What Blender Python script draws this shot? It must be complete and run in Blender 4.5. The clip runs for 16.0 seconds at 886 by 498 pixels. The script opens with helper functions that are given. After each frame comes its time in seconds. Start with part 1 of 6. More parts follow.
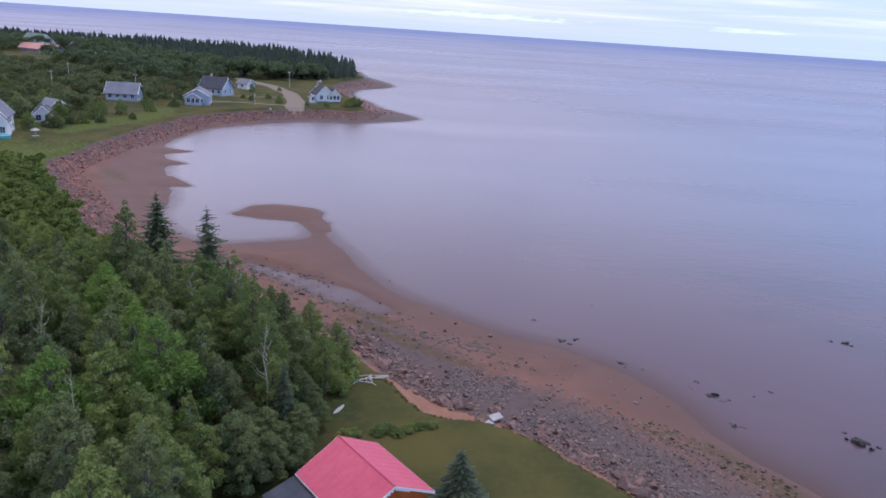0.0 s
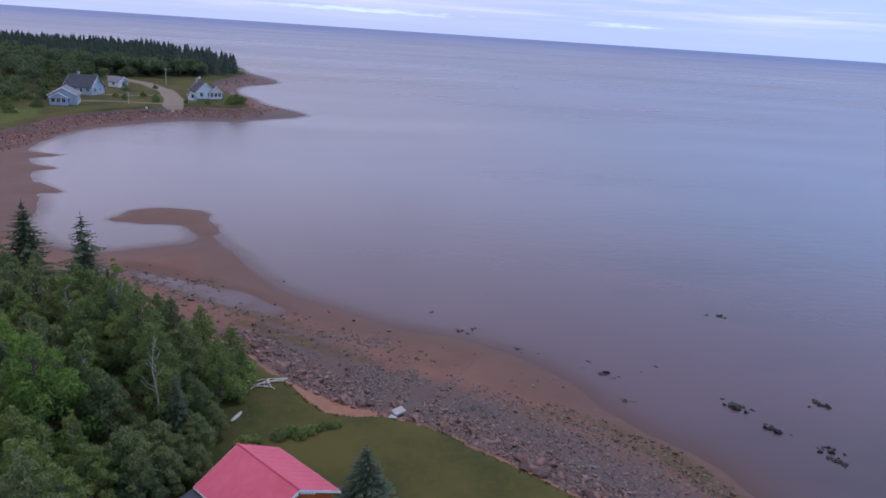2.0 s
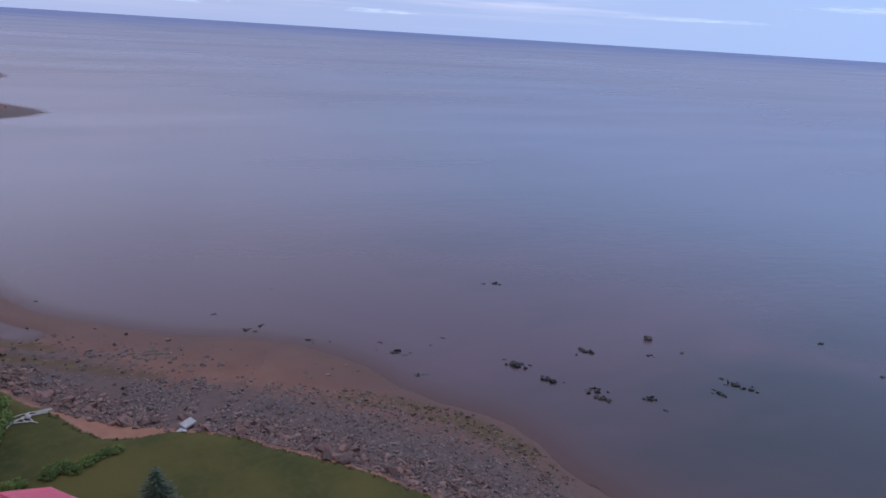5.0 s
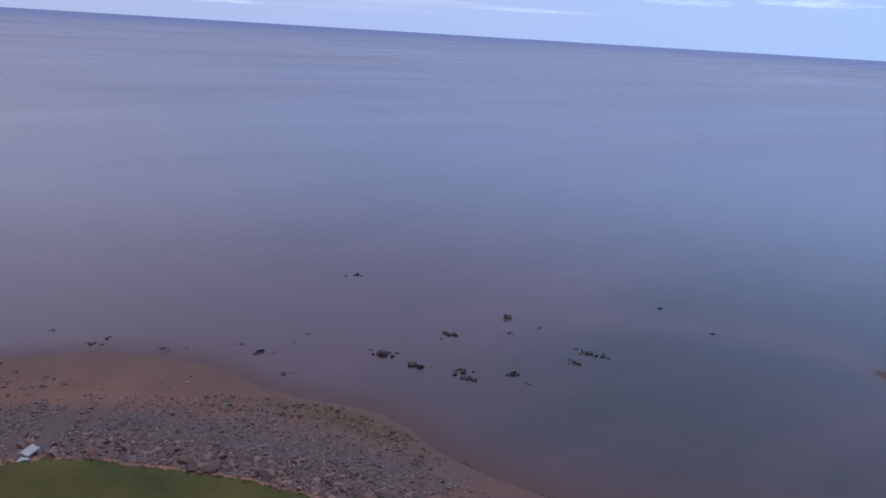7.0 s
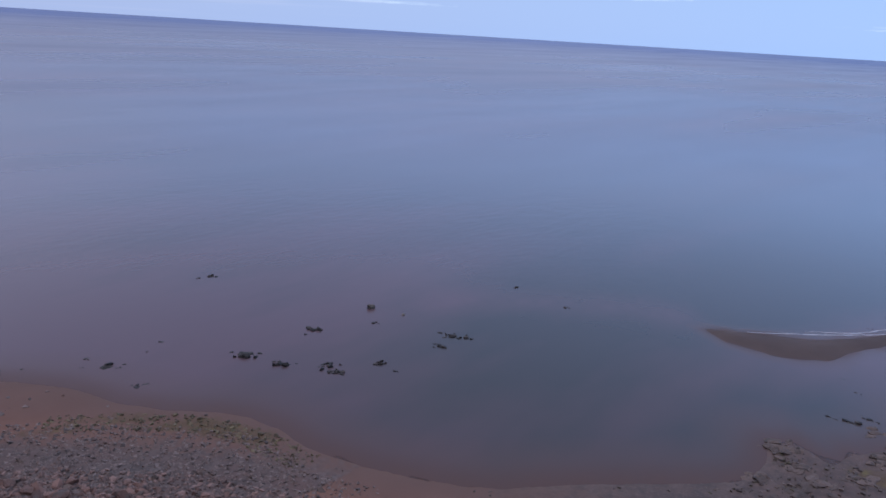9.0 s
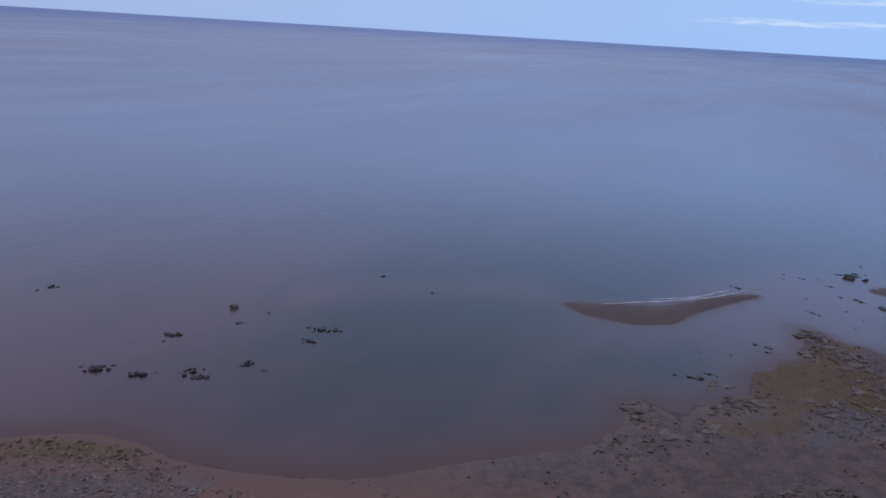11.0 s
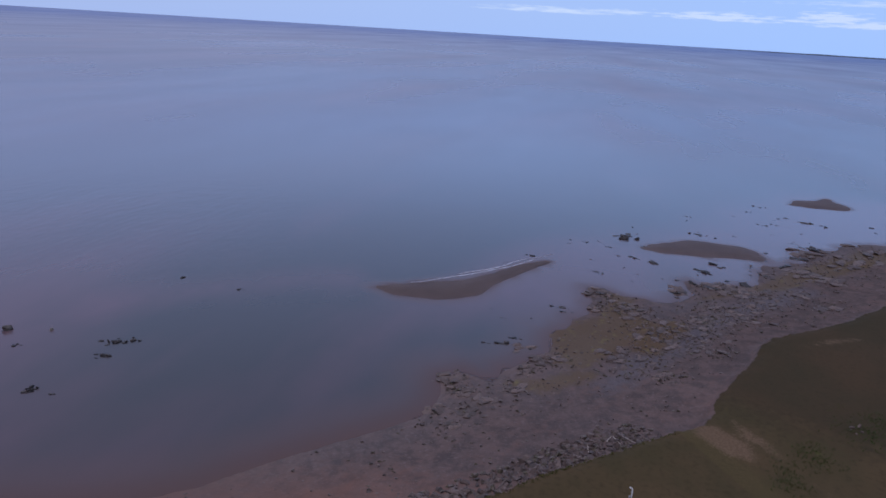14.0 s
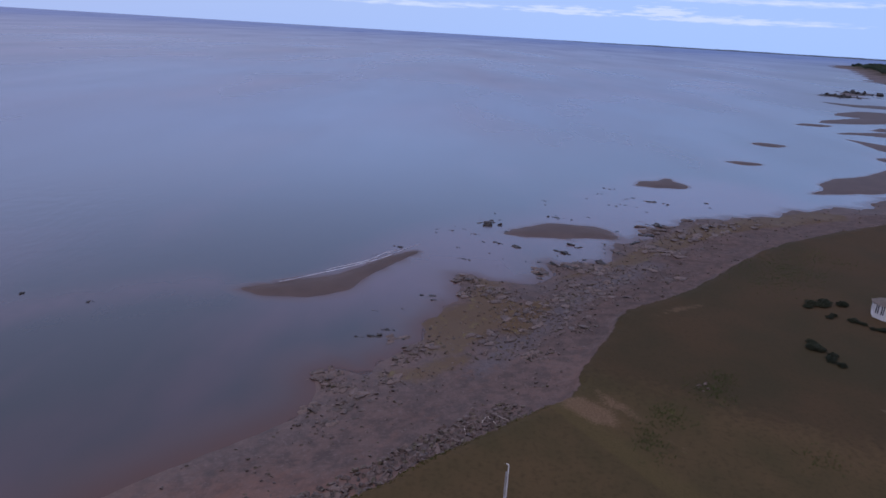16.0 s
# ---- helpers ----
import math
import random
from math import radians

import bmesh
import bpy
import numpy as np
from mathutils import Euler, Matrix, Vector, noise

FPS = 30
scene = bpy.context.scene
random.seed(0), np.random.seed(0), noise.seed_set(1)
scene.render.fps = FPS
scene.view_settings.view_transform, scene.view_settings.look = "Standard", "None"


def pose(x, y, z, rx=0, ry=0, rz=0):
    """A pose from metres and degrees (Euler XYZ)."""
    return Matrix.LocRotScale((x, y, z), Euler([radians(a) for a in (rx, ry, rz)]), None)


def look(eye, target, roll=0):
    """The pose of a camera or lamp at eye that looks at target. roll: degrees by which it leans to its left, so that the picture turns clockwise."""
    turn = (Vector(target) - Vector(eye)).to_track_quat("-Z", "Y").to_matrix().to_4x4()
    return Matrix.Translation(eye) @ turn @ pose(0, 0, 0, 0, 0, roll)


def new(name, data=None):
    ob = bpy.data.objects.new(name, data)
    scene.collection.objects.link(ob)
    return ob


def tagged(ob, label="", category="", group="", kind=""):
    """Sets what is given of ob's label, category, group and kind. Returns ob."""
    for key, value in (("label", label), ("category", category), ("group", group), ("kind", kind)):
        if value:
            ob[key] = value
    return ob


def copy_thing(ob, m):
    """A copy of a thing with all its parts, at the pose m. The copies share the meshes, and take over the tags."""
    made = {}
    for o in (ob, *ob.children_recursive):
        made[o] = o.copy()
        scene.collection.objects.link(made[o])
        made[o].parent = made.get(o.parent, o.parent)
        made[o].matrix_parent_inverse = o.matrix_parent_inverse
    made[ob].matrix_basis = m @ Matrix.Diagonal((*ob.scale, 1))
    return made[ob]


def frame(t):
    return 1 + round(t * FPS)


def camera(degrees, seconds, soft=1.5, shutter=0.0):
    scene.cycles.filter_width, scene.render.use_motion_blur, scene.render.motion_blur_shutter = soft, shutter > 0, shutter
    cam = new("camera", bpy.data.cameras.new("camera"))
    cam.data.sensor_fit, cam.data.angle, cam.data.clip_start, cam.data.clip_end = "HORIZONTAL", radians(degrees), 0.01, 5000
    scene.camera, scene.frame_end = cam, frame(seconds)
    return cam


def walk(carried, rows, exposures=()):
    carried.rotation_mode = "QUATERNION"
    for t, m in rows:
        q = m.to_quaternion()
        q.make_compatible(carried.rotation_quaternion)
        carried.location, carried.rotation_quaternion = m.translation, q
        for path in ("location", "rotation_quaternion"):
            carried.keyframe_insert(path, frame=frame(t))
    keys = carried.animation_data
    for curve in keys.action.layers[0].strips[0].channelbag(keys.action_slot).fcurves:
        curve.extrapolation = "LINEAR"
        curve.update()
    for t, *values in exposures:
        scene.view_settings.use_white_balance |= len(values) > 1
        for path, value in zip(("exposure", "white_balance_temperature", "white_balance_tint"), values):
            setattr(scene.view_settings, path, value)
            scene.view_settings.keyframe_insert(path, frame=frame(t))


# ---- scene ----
cam = camera(64.68, 16.0, soft=1.65)
# seconds, eye x, y, z, heading to the left, pitch up, roll to the left
PATH = [
    (0.0, 0.00, 0.08, 29.98, 0.00, -17.55, 3.84),
    (0.5, 0.02, 0.10, 29.96, -2.10, -17.50, 3.84),
    (1.0, 0.03, 0.10, 29.95, -4.30, -17.46, 3.82),
    (1.5, 0.01, 0.10, 29.95, -6.66, -17.42, 3.79),
    (2.0, 0.00, 0.10, 29.94, -9.02, -17.39, 3.80),
    (2.5, 0.02, 0.13, 29.93, -12.03, -17.36, 3.76),
    (3.0, 0.06, 0.12, 29.94, -15.14, -17.35, 3.73),
    (3.5, 0.09, 0.14, 29.96, -18.30, -17.32, 3.73),
    (4.0, 0.10, 0.14, 29.97, -21.36, -17.31, 3.71),
    (6.5, 0.15, -0.01, 29.97, -36.52, -17.37, 3.52),
    (7.0, 0.13, -0.03, 29.94, -39.43, -17.37, 3.52),
    (7.5, 0.07, -0.06, 29.91, -42.53, -17.36, 3.50),
    (8.0, 0.03, -0.07, 29.89, -45.70, -17.36, 3.50),
    (8.5, 0.02, -0.04, 29.86, -48.65, -17.37, 3.51),
    (9.0, 0.03, -0.05, 29.80, -51.51, -17.37, 3.51),
    (11.5, 0.17, -0.28, 29.66, -65.64, -17.49, 3.50),
    (12.0, 0.20, -0.37, 29.62, -68.26, -17.50, 3.48),
    (12.5, 0.19, -0.39, 29.60, -71.17, -17.53, 3.47),
    (13.0, 0.20, -0.39, 29.56, -74.08, -17.55, 3.49),
    (13.5, 0.19, -0.41, 29.54, -76.81, -17.54, 3.47),
    (14.0, 0.15, -0.41, 29.50, -79.33, -17.55, 3.46),
    (14.5, 0.13, -0.41, 29.45, -81.86, -17.53, 3.46),
    (15.0, 0.13, -0.44, 29.42, -84.62, -17.51, 3.46),
    (15.5, 0.17, -0.46, 29.39, -87.67, -17.47, 3.43),
    (16.0, 0.23, -0.49, 29.35, -90.60, -17.44, 3.43),
]


def heading(x, y, z, yaw, pitch, roll):
    a, b = radians(yaw), radians(pitch)
    way = Vector((-math.sin(a) * math.cos(b), math.cos(a) * math.cos(b), math.sin(b)))
    return look((x, y, z), Vector((x, y, z)) + way, roll)


EXPOSURES = [(0.0, 0.47, 6000, 25), (2.0, 0.12, 5900, 24), (3.5, -0.04, 5800, 23), (4.0, -0.12, 5800, 23), (6.5, -0.15, 5850, 24),
             (9.0, -0.18, 5850, 22), (11.5, -0.35, 5850, 21), (13.0, -0.34, 5850, 24), (16.0, -0.28, 6050, 31)]
walk(cam, [(r[0], heading(*r[1:])) for r in PATH], EXPOSURES)

# ---- sky and sun ----
SUN_UP, SUN_ROUND = 62.0, 62.0
world = bpy.data.worlds.new("sky")
scene.world = world
world.use_nodes = True
wn, wl = world.node_tree.nodes, world.node_tree.links
wn.clear()


def wnode(kind, **sets):
    n = wn.new(kind)
    for k, v in sets.items():
        n.inputs[k].default_value = v
    return n


def wmath(op, a, b=0.0, c=0.0, clamp=False):
    n = wn.new("ShaderNodeMath")
    n.operation, n.use_clamp = op, clamp
    for i, v in enumerate((a, b, c)):
        if isinstance(v, (int, float)):
            n.inputs[i].default_value = v
        else:
            wl.new(v, n.inputs[i])
    return n.outputs[0]


sky = wn.new("ShaderNodeTexSky")
sky.sky_type, sky.sun_disc = "NISHITA", False
sky.sun_elevation, sky.sun_rotation = radians(SUN_UP), radians(SUN_ROUND)
sky.altitude, sky.air_density, sky.dust_density, sky.ozone_density = 30, 1.0, 0.6, 1.5
place = wn.new("ShaderNodeTexCoord")
sep = wn.new("ShaderNodeSeparateXYZ")
wl.new(place.outputs["Generated"], sep.inputs[0])
dx, dy, dz = sep.outputs
azim = wmath("ARCTAN2", dx, dy)                     # to the right of +y
rise = wmath("MAXIMUM", dz, 0.0)
comb = wn.new("ShaderNodeCombineXYZ")
wl.new(azim, comb.inputs[0])
wl.new(wmath("MULTIPLY", wmath("POWER", wmath("ADD", rise, 0.002), 0.7), 14.0), comb.inputs[1])
veil_noise = wnode("ShaderNodeTexNoise", Scale=2.3, Detail=6.0, Roughness=0.6, Distortion=0.5)
wl.new(comb.outputs[0], veil_noise.inputs["Vector"])
puff_noise = wnode("ShaderNodeTexNoise", Scale=4.5, Detail=7.0, Roughness=0.58)
comb2 = wn.new("ShaderNodeCombineXYZ")
wl.new(wmath("MULTIPLY", azim, 9.0), comb2.inputs[0])
wl.new(wmath("MULTIPLY", rise, 75.0), comb2.inputs[1])
wl.new(comb2.outputs[0], puff_noise.inputs["Vector"])
# high cloud lies over the bay and thins towards the open sea on the right
east = wmath("MULTIPLY_ADD", azim, -0.85, 0.50)
veil = wmath("MULTIPLY_ADD", wmath("SUBTRACT", veil_noise.outputs["Fac"], 0.5), 2.6, east, clamp=True)
veil = wmath("MULTIPLY", veil, wmath("MULTIPLY_ADD", rise, 22.0, 0.10, clamp=True))
# fair-weather clouds low over the water: bearing from +y, rise, half width, half height, strength
CLOUDS = [(1.515, 0.0300, 0.085, 0.0045, 0.8), (1.60, 0.0320, 0.035, 0.0035, 0.7), (1.725, 0.0315, 0.065, 0.0060, 1.2), (1.81, 0.0320, 0.02, 0.003, 0.8),
          (1.853, 0.0350, 0.032, 0.0085, 1.4), (1.925, 0.0290, 0.085, 0.0052, 1.1), (2.02, 0.0300, 0.05, 0.004, 0.7), (1.62, 0.0565, 0.09, 0.004, 0.6), (1.99, 0.0530, 0.16, 0.0045, 0.7),
          (1.13, 0.0550, 0.055, 0.0055, 0.9), (0.99, 0.0510, 0.06, 0.004, 0.5), (0.80, 0.0310, 0.07, 0.003, 0.5), (0.372, 0.0190, 0.04, 0.0030, 0.8), (0.03, 0.0175, 0.10, 0.0040, 0.8)]
puff = None
for at, up, wide, high, much in CLOUDS:
    across = wmath("DIVIDE", wmath("SUBTRACT", azim, at), wide)
    above = wmath("DIVIDE", wmath("SUBTRACT", dz, up), high)
    above = wmath("MAXIMUM", above, wmath("MULTIPLY", above, -1.7))          # flat feet
    off = wmath("SQRT", wmath("ADD", wmath("MULTIPLY", across, across), wmath("MULTIPLY", above, above)))
    one = wmath("MULTIPLY", wmath("SUBTRACT", wmath("MULTIPLY_ADD", wmath("SUBTRACT", puff_noise.outputs["Fac"], 0.5), 3.6, 1.25), off), 1.1 * much, clamp=True)
    puff = one if puff is None else wmath("MAXIMUM", puff, one)
tone = wn.new("ShaderNodeMix")
tone.data_type = "RGBA"
tone.inputs[6].default_value = (6.4, 6.7, 8.2, 1)
tone.inputs[7].default_value = (10.2, 10.6, 11.5, 1)
wl.new(wmath("MULTIPLY_ADD", veil_noise.outputs["Fac"], 3.0, -1.0, clamp=True), tone.inputs[0])
skymix = wn.new("ShaderNodeMix")
skymix.data_type = "RGBA"
wl.new(veil, skymix.inputs[0])
# bright haze towards the horizon and thin high cloud all over
haze = wn.new("ShaderNodeMix")
haze.data_type = "RGBA"
wl.new(wmath("MULTIPLY_ADD", rise, -0.75, 0.95, clamp=True), haze.inputs[0])
wl.new(sky.outputs[0], haze.inputs[6])
glow = wn.new("ShaderNodeMix")                    # greyer over the bay, clear blue over the open sea
glow.data_type = "RGBA"
wl.new(wmath("MULTIPLY_ADD", azim, 0.6, -0.1, clamp=True), glow.inputs[0])
glow.inputs[6].default_value = (5.3, 6.5, 8.7, 1)
glow.inputs[7].default_value = (5.0, 8.1, 12.2, 1)
wl.new(glow.outputs[2], haze.inputs[7])
wl.new(haze.outputs[2], skymix.inputs[6])
wl.new(tone.outputs[2], skymix.inputs[7])
bg = wnode("ShaderNodeBackground", Strength=0.09)
heaps = wn.new("ShaderNodeMix")                   # the low clouds, sunlit and faintly grey beneath
heaps.data_type = "RGBA"
wl.new(puff, heaps.inputs[0])
wl.new(skymix.outputs[2], heaps.inputs[6])
heaps.inputs[7].default_value = (7.9, 10.1, 11.6, 1)
wl.new(heaps.outputs[2], bg.inputs[0])
wl.new(bg.outputs[0], wn.new("ShaderNodeOutputWorld").inputs[0])

sun = new("sun", bpy.data.lights.new("sun", "SUN"))
sun.data.energy, sun.data.angle, sun.data.color = 1.1, radians(14), (1.0, 0.95, 0.88)
a, b = radians(SUN_ROUND), radians(SUN_UP)
sun.matrix_world = look((0, 0, 60), Vector((0, 0, 60)) - Vector((math.sin(a) * math.cos(b), math.cos(a) * math.cos(b), math.sin(b))))


# ---- materials ----
def nodes_of(name):
    m = bpy.data.materials.new(name)
    m.use_nodes = True
    m.node_tree.nodes.clear()
    return m, m.node_tree.nodes, m.node_tree.links


class Graph:
    """Short-hand for one material's nodes."""

    def __init__(self, name):
        self.m, self.n, self.l = nodes_of(name)

    def put(self, socket, v):
        if isinstance(v, (int, float)):
            socket.default_value = v
        elif isinstance(v, tuple):
            socket.default_value = (*v, 1) if len(v) == 3 and socket.type == "RGBA" else v
        else:
            self.l.new(v, socket)

    def node(self, kind, **sets):
        n = self.n.new(kind)
        for k, v in sets.items():
            self.put(n.inputs[k.replace("_", " ")], v)
        return n

    def math(self, op, x, y=0.0, z=0.0, clamp=False):
        n = self.n.new("ShaderNodeMath")
        n.operation, n.use_clamp = op, clamp
        for i, v in enumerate((x, y, z)):
            self.put(n.inputs[i], v)
        return n.outputs[0]

    def mix(self, f, x, y):
        n = self.n.new("ShaderNodeMix")
        n.data_type = "RGBA"
        for i, v in ((0, f), (6, x), (7, y)):
            self.put(n.inputs[i], v)
        return n.outputs[2]

    def where(self, stretch=(1, 1, 1)):
        g = self.n.new("ShaderNodeNewGeometry")
        if stretch == (1, 1, 1):
            return g.outputs["Position"]
        v = self.n.new("ShaderNodeVectorMath")
        v.operation = "MULTIPLY"
        self.l.new(g.outputs["Position"], v.inputs[0])
        v.inputs[1].default_value = stretch
        return v.outputs[0]

    def noise(self, scale, detail=4.0, rough=0.55, stretch=(1, 1, 1), at=None):
        n = self.node("ShaderNodeTexNoise", Scale=scale, Detail=detail, Roughness=rough)
        self.l.new(at if at else self.where(stretch), n.inputs["Vector"])
        return n.outputs["Fac"]

    def cells(self, scale, feature="F1", stretch=(1, 1, 1)):
        n = self.n.new("ShaderNodeTexVoronoi")
        n.feature = feature
        n.inputs["Scale"].default_value = scale
        self.l.new(self.where(stretch), n.inputs["Vector"])
        return n

    def attr(self, name):
        n = self.n.new("ShaderNodeAttribute")
        n.attribute_name = name
        return n.outputs["Fac"]

    def span(self, v, lo, hi):
        """v carried from lo..hi to 0..1."""
        return self.math("MULTIPLY_ADD", v, 1.0 / (hi - lo), -lo / (hi - lo), clamp=True)

    def bump(self, height, strength, distance):
        n = self.node("ShaderNodeBump", Strength=strength, Distance=distance)
        self.l.new(height, n.inputs["Height"])
        return n.outputs[0]

    def finish(self, colour, rough, normal=None, metal=0.0, spec=0.35):
        p = self.node("ShaderNodeBsdfPrincipled", Base_Color=colour, Roughness=rough, Metallic=metal)
        self.put(p.inputs["Specular IOR Level"], spec)
        if normal:
            self.l.new(normal, p.inputs["Normal"])
        self.l.new(p.outputs[0], self.n.new("ShaderNodeOutputMaterial").inputs[0])
        return self.m


def plain(name, low, high, rough=0.7, fine=30.0, coarse=1.5, bump=0.3, distance=0.01, each=0.0, metal=0.0):
    """A surface that varies between two colours at two scales, and from object to object by each."""
    g = Graph(name)
    f = g.math("ADD", g.math("MULTIPLY", g.noise(fine), 0.45), g.math("MULTIPLY", g.noise(coarse), 0.55))
    f = g.span(f, 0.32, 0.68)
    if each:
        r = g.n.new("ShaderNodeObjectInfo").outputs["Random"]
        f = g.math("ADD", g.math("MULTIPLY", f, 1.0 - each), g.math("MULTIPLY", r, each))
    return g.finish(g.mix(f, low, high), rough, g.bump(g.noise(fine), bump, distance), metal)


def leafy(name, dark, light, tip, each=0.55):
    g = Graph(name)
    geo = g.n.new("ShaderNodeNewGeometry")
    r = g.n.new("ShaderNodeObjectInfo").outputs["Random"]
    if not each:                                    # joined growth: plants differ by their place
        r, each = g.span(g.noise(0.16, 3.0), 0.32, 0.68), 0.6
    f = g.math("ADD", g.math("MULTIPLY", geo.outputs["Random Per Island"], 1.0 - each), g.math("MULTIPLY", r, each))
    c = g.mix(f, dark, light)
    c = g.mix(g.math("MULTIPLY", g.span(g.noise(0.35), 0.5, 0.75), 0.6), c, tip)
    p = g.node("ShaderNodeBsdfPrincipled", Base_Color=c, Roughness=0.62)
    p.inputs["Specular IOR Level"].default_value = 0.25
    t = g.node("ShaderNodeBsdfTranslucent", Color=c)
    mix = g.node("ShaderNodeMixShader", Fac=0.42)
    g.l.new(p.outputs[0], mix.inputs[1])
    g.l.new(t.outputs[0], mix.inputs[2])
    g.l.new(mix.outputs[0], g.n.new("ShaderNodeOutputMaterial").inputs[0])
    return g.m


def rocky(name, low, high, weed, weedy, island=False):
    """Stone with darker weed or lichen patches; pieces differ."""
    g = Graph(name)
    if island:
        r = g.n.new("ShaderNodeNewGeometry").outputs["Random Per Island"]
    else:
        r = g.n.new("ShaderNodeObjectInfo").outputs["Random"]
    f = g.math("ADD", g.math("MULTIPLY", g.noise(5.0, 6.0), 0.5), g.math("MULTIPLY", r, 0.5))
    c = g.mix(g.span(f, 0.2, 0.85), low, high)
    c = g.mix(g.math("MULTIPLY", g.span(g.noise(1.7, 5.0), 0.66 - weedy * 0.35, 0.74 - weedy * 0.35), 0.9), c, weed)
    return g.finish(c, g.math("MULTIPLY_ADD", g.noise(3.0), 0.3, 0.5), g.bump(g.noise(9.0, 7.0), 0.8, 0.06))


def ground_material():
    g = Graph("ground")
    n1, n2, n3 = g.noise(0.22, 5.0), g.noise(1.3, 5.0), g.noise(7.0, 5.0)
    edge = g.math("ADD", g.math("MULTIPLY", g.math("SUBTRACT", n1, 0.5), 0.5),
                  g.math("MULTIPLY", g.math("SUBTRACT", n2, 0.5), 0.9))

    def mask(name, lo=0.4, hi=0.6):
        return g.span(g.math("ADD", g.attr(name), edge), lo, hi)

    # red sand, darker and smoother where it is wet
    sand = g.mix(g.span(n1, 0.35, 0.65), (0.150, 0.073, 0.050), (0.193, 0.097, 0.068))
    sand = g.mix(g.math("MULTIPLY", g.span(n3, 0.45, 0.75), 0.35), sand, (0.14, 0.072, 0.052))
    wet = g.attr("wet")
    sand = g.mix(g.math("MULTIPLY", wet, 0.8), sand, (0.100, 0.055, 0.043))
    shoal = g.mix(g.span(n1, 0.35, 0.65), (0.064, 0.046, 0.042), (0.088, 0.064, 0.056))      # dark wet banks off the coast
    sand = g.mix(g.math("MULTIPLY", g.attr("shoal"), 0.85), sand, shoal)
    # grey-mauve shingle
    cell = g.cells(3.2)
    pebble = g.mix(cell.outputs["Color"], (0.052, 0.040, 0.037), (0.125, 0.098, 0.090))
    pebble = g.mix(g.span(n1, 0.4, 0.65), pebble, (0.11, 0.068, 0.058))
    c = g.mix(mask("shingle", 0.3, 0.75), sand, pebble)
    turned = g.n.new("ShaderNodeMapping")                # the beds of stone run along the shore
    g.l.new(g.where(), turned.inputs["Vector"])
    turned.vector_type = "TEXTURE"
    turned.inputs["Rotation"].default_value = (0, 0, radians(-38))
    turned.inputs["Scale"].default_value = (1.5, 0.7, 1)
    ledge = g.mix(g.span(g.noise(0.9, 8.0, 0.74, at=turned.outputs[0]), 0.36, 0.70), (0.072, 0.048, 0.041), (0.116, 0.079, 0.068))
    ledge = g.mix(g.math("MULTIPLY", g.span(g.noise(0.16, 5.0, 0.6, at=turned.outputs[0]), 0.44, 0.62), 0.7), ledge, (0.115, 0.073, 0.060))
    ledge = g.mix(g.math("MULTIPLY", g.span(g.noise(0.75, 9.0, 0.72), 0.45, 0.57), 0.65), ledge, (0.045, 0.033, 0.030))
    ledge = g.mix(g.math("MULTIPLY", g.span(g.noise(3.4, 6.0, 0.7), 0.54, 0.66), 0.5), ledge, (0.150, 0.112, 0.102))
    # bluish strip on the ledges: sky mirrored by wet ground, painted as colour
    sky_sheen = g.mix(g.span(n3, 0.35, 0.65), (0.060, 0.054, 0.060), (0.120, 0.105, 0.112))
    ledge = g.mix(g.math("MULTIPLY", mask("sky_sheen", 0.35, 0.85), 0.75), ledge, sky_sheen)
    c = g.mix(mask("shelf", 0.15, 0.95), c, ledge)
    weed = g.mix(n3, (0.066, 0.037, 0.017), (0.105, 0.066, 0.027))
    weed = g.mix(g.math("MULTIPLY", g.span(g.noise(0.9, 5.0, 0.65), 0.56, 0.70), 0.7), weed, (0.150, 0.125, 0.030))
    c = g.mix(g.math("MULTIPLY", mask("weed", 0.40, 0.75), 0.85), c, weed)
    clay = g.mix(n2, (0.20, 0.088, 0.052), (0.32, 0.165, 0.108))
    c = g.mix(mask("clay"), c, clay)
    lawn = g.mix(g.span(g.noise(0.12, 4.0), 0.38, 0.62), (0.041, 0.050, 0.017), (0.096, 0.084, 0.026))
    lawn = g.mix(g.math("MULTIPLY", g.span(g.noise(2.2, 6.0), 0.45, 0.75), 0.5), lawn, (0.102, 0.084, 0.031))
    lawn = g.mix(g.math("MULTIPLY", g.span(g.noise(18.0, 4.0), 0.45, 0.7), 0.35), lawn, (0.035, 0.045, 0.012))
    heath = g.mix(g.span(g.noise(0.16, 5.0), 0.4, 0.62), (0.076, 0.051, 0.024), (0.056, 0.043, 0.019))
    moor = g.mix(g.span(g.noise(0.10, 5.0), 0.4, 0.62), (0.058, 0.038, 0.019), (0.042, 0.033, 0.016))
    heath = g.mix(mask("moor", 0.3, 0.7), heath, moor)
    heath = g.mix(g.math("MULTIPLY", g.span(g.noise(2.6, 6.0), 0.5, 0.75), 0.5), heath, (0.030, 0.024, 0.011))
    lawn = g.mix(mask("dry"), lawn, heath)
    rough_grass = g.mix(g.span(n2, 0.35, 0.65), (0.055, 0.078, 0.018), (0.108, 0.122, 0.028))
    lawn = g.mix(mask("lush"), lawn, rough_grass)
    strip = g.mix(g.span(n3, 0.3, 0.7), (0.062, 0.050, 0.018), (0.092, 0.066, 0.028))
    lawn = g.mix(g.math("MULTIPLY", g.span(g.math("ADD", g.attr("verge"), g.math("MULTIPLY", edge, 0.5)), 0.35, 0.75), 0.55), lawn, strip)
    turf = g.span(g.math("ADD", g.attr("grass"), g.math("MULTIPLY", edge, 0.5)), 0.45, 0.55)
    c = g.mix(turf, c, lawn)
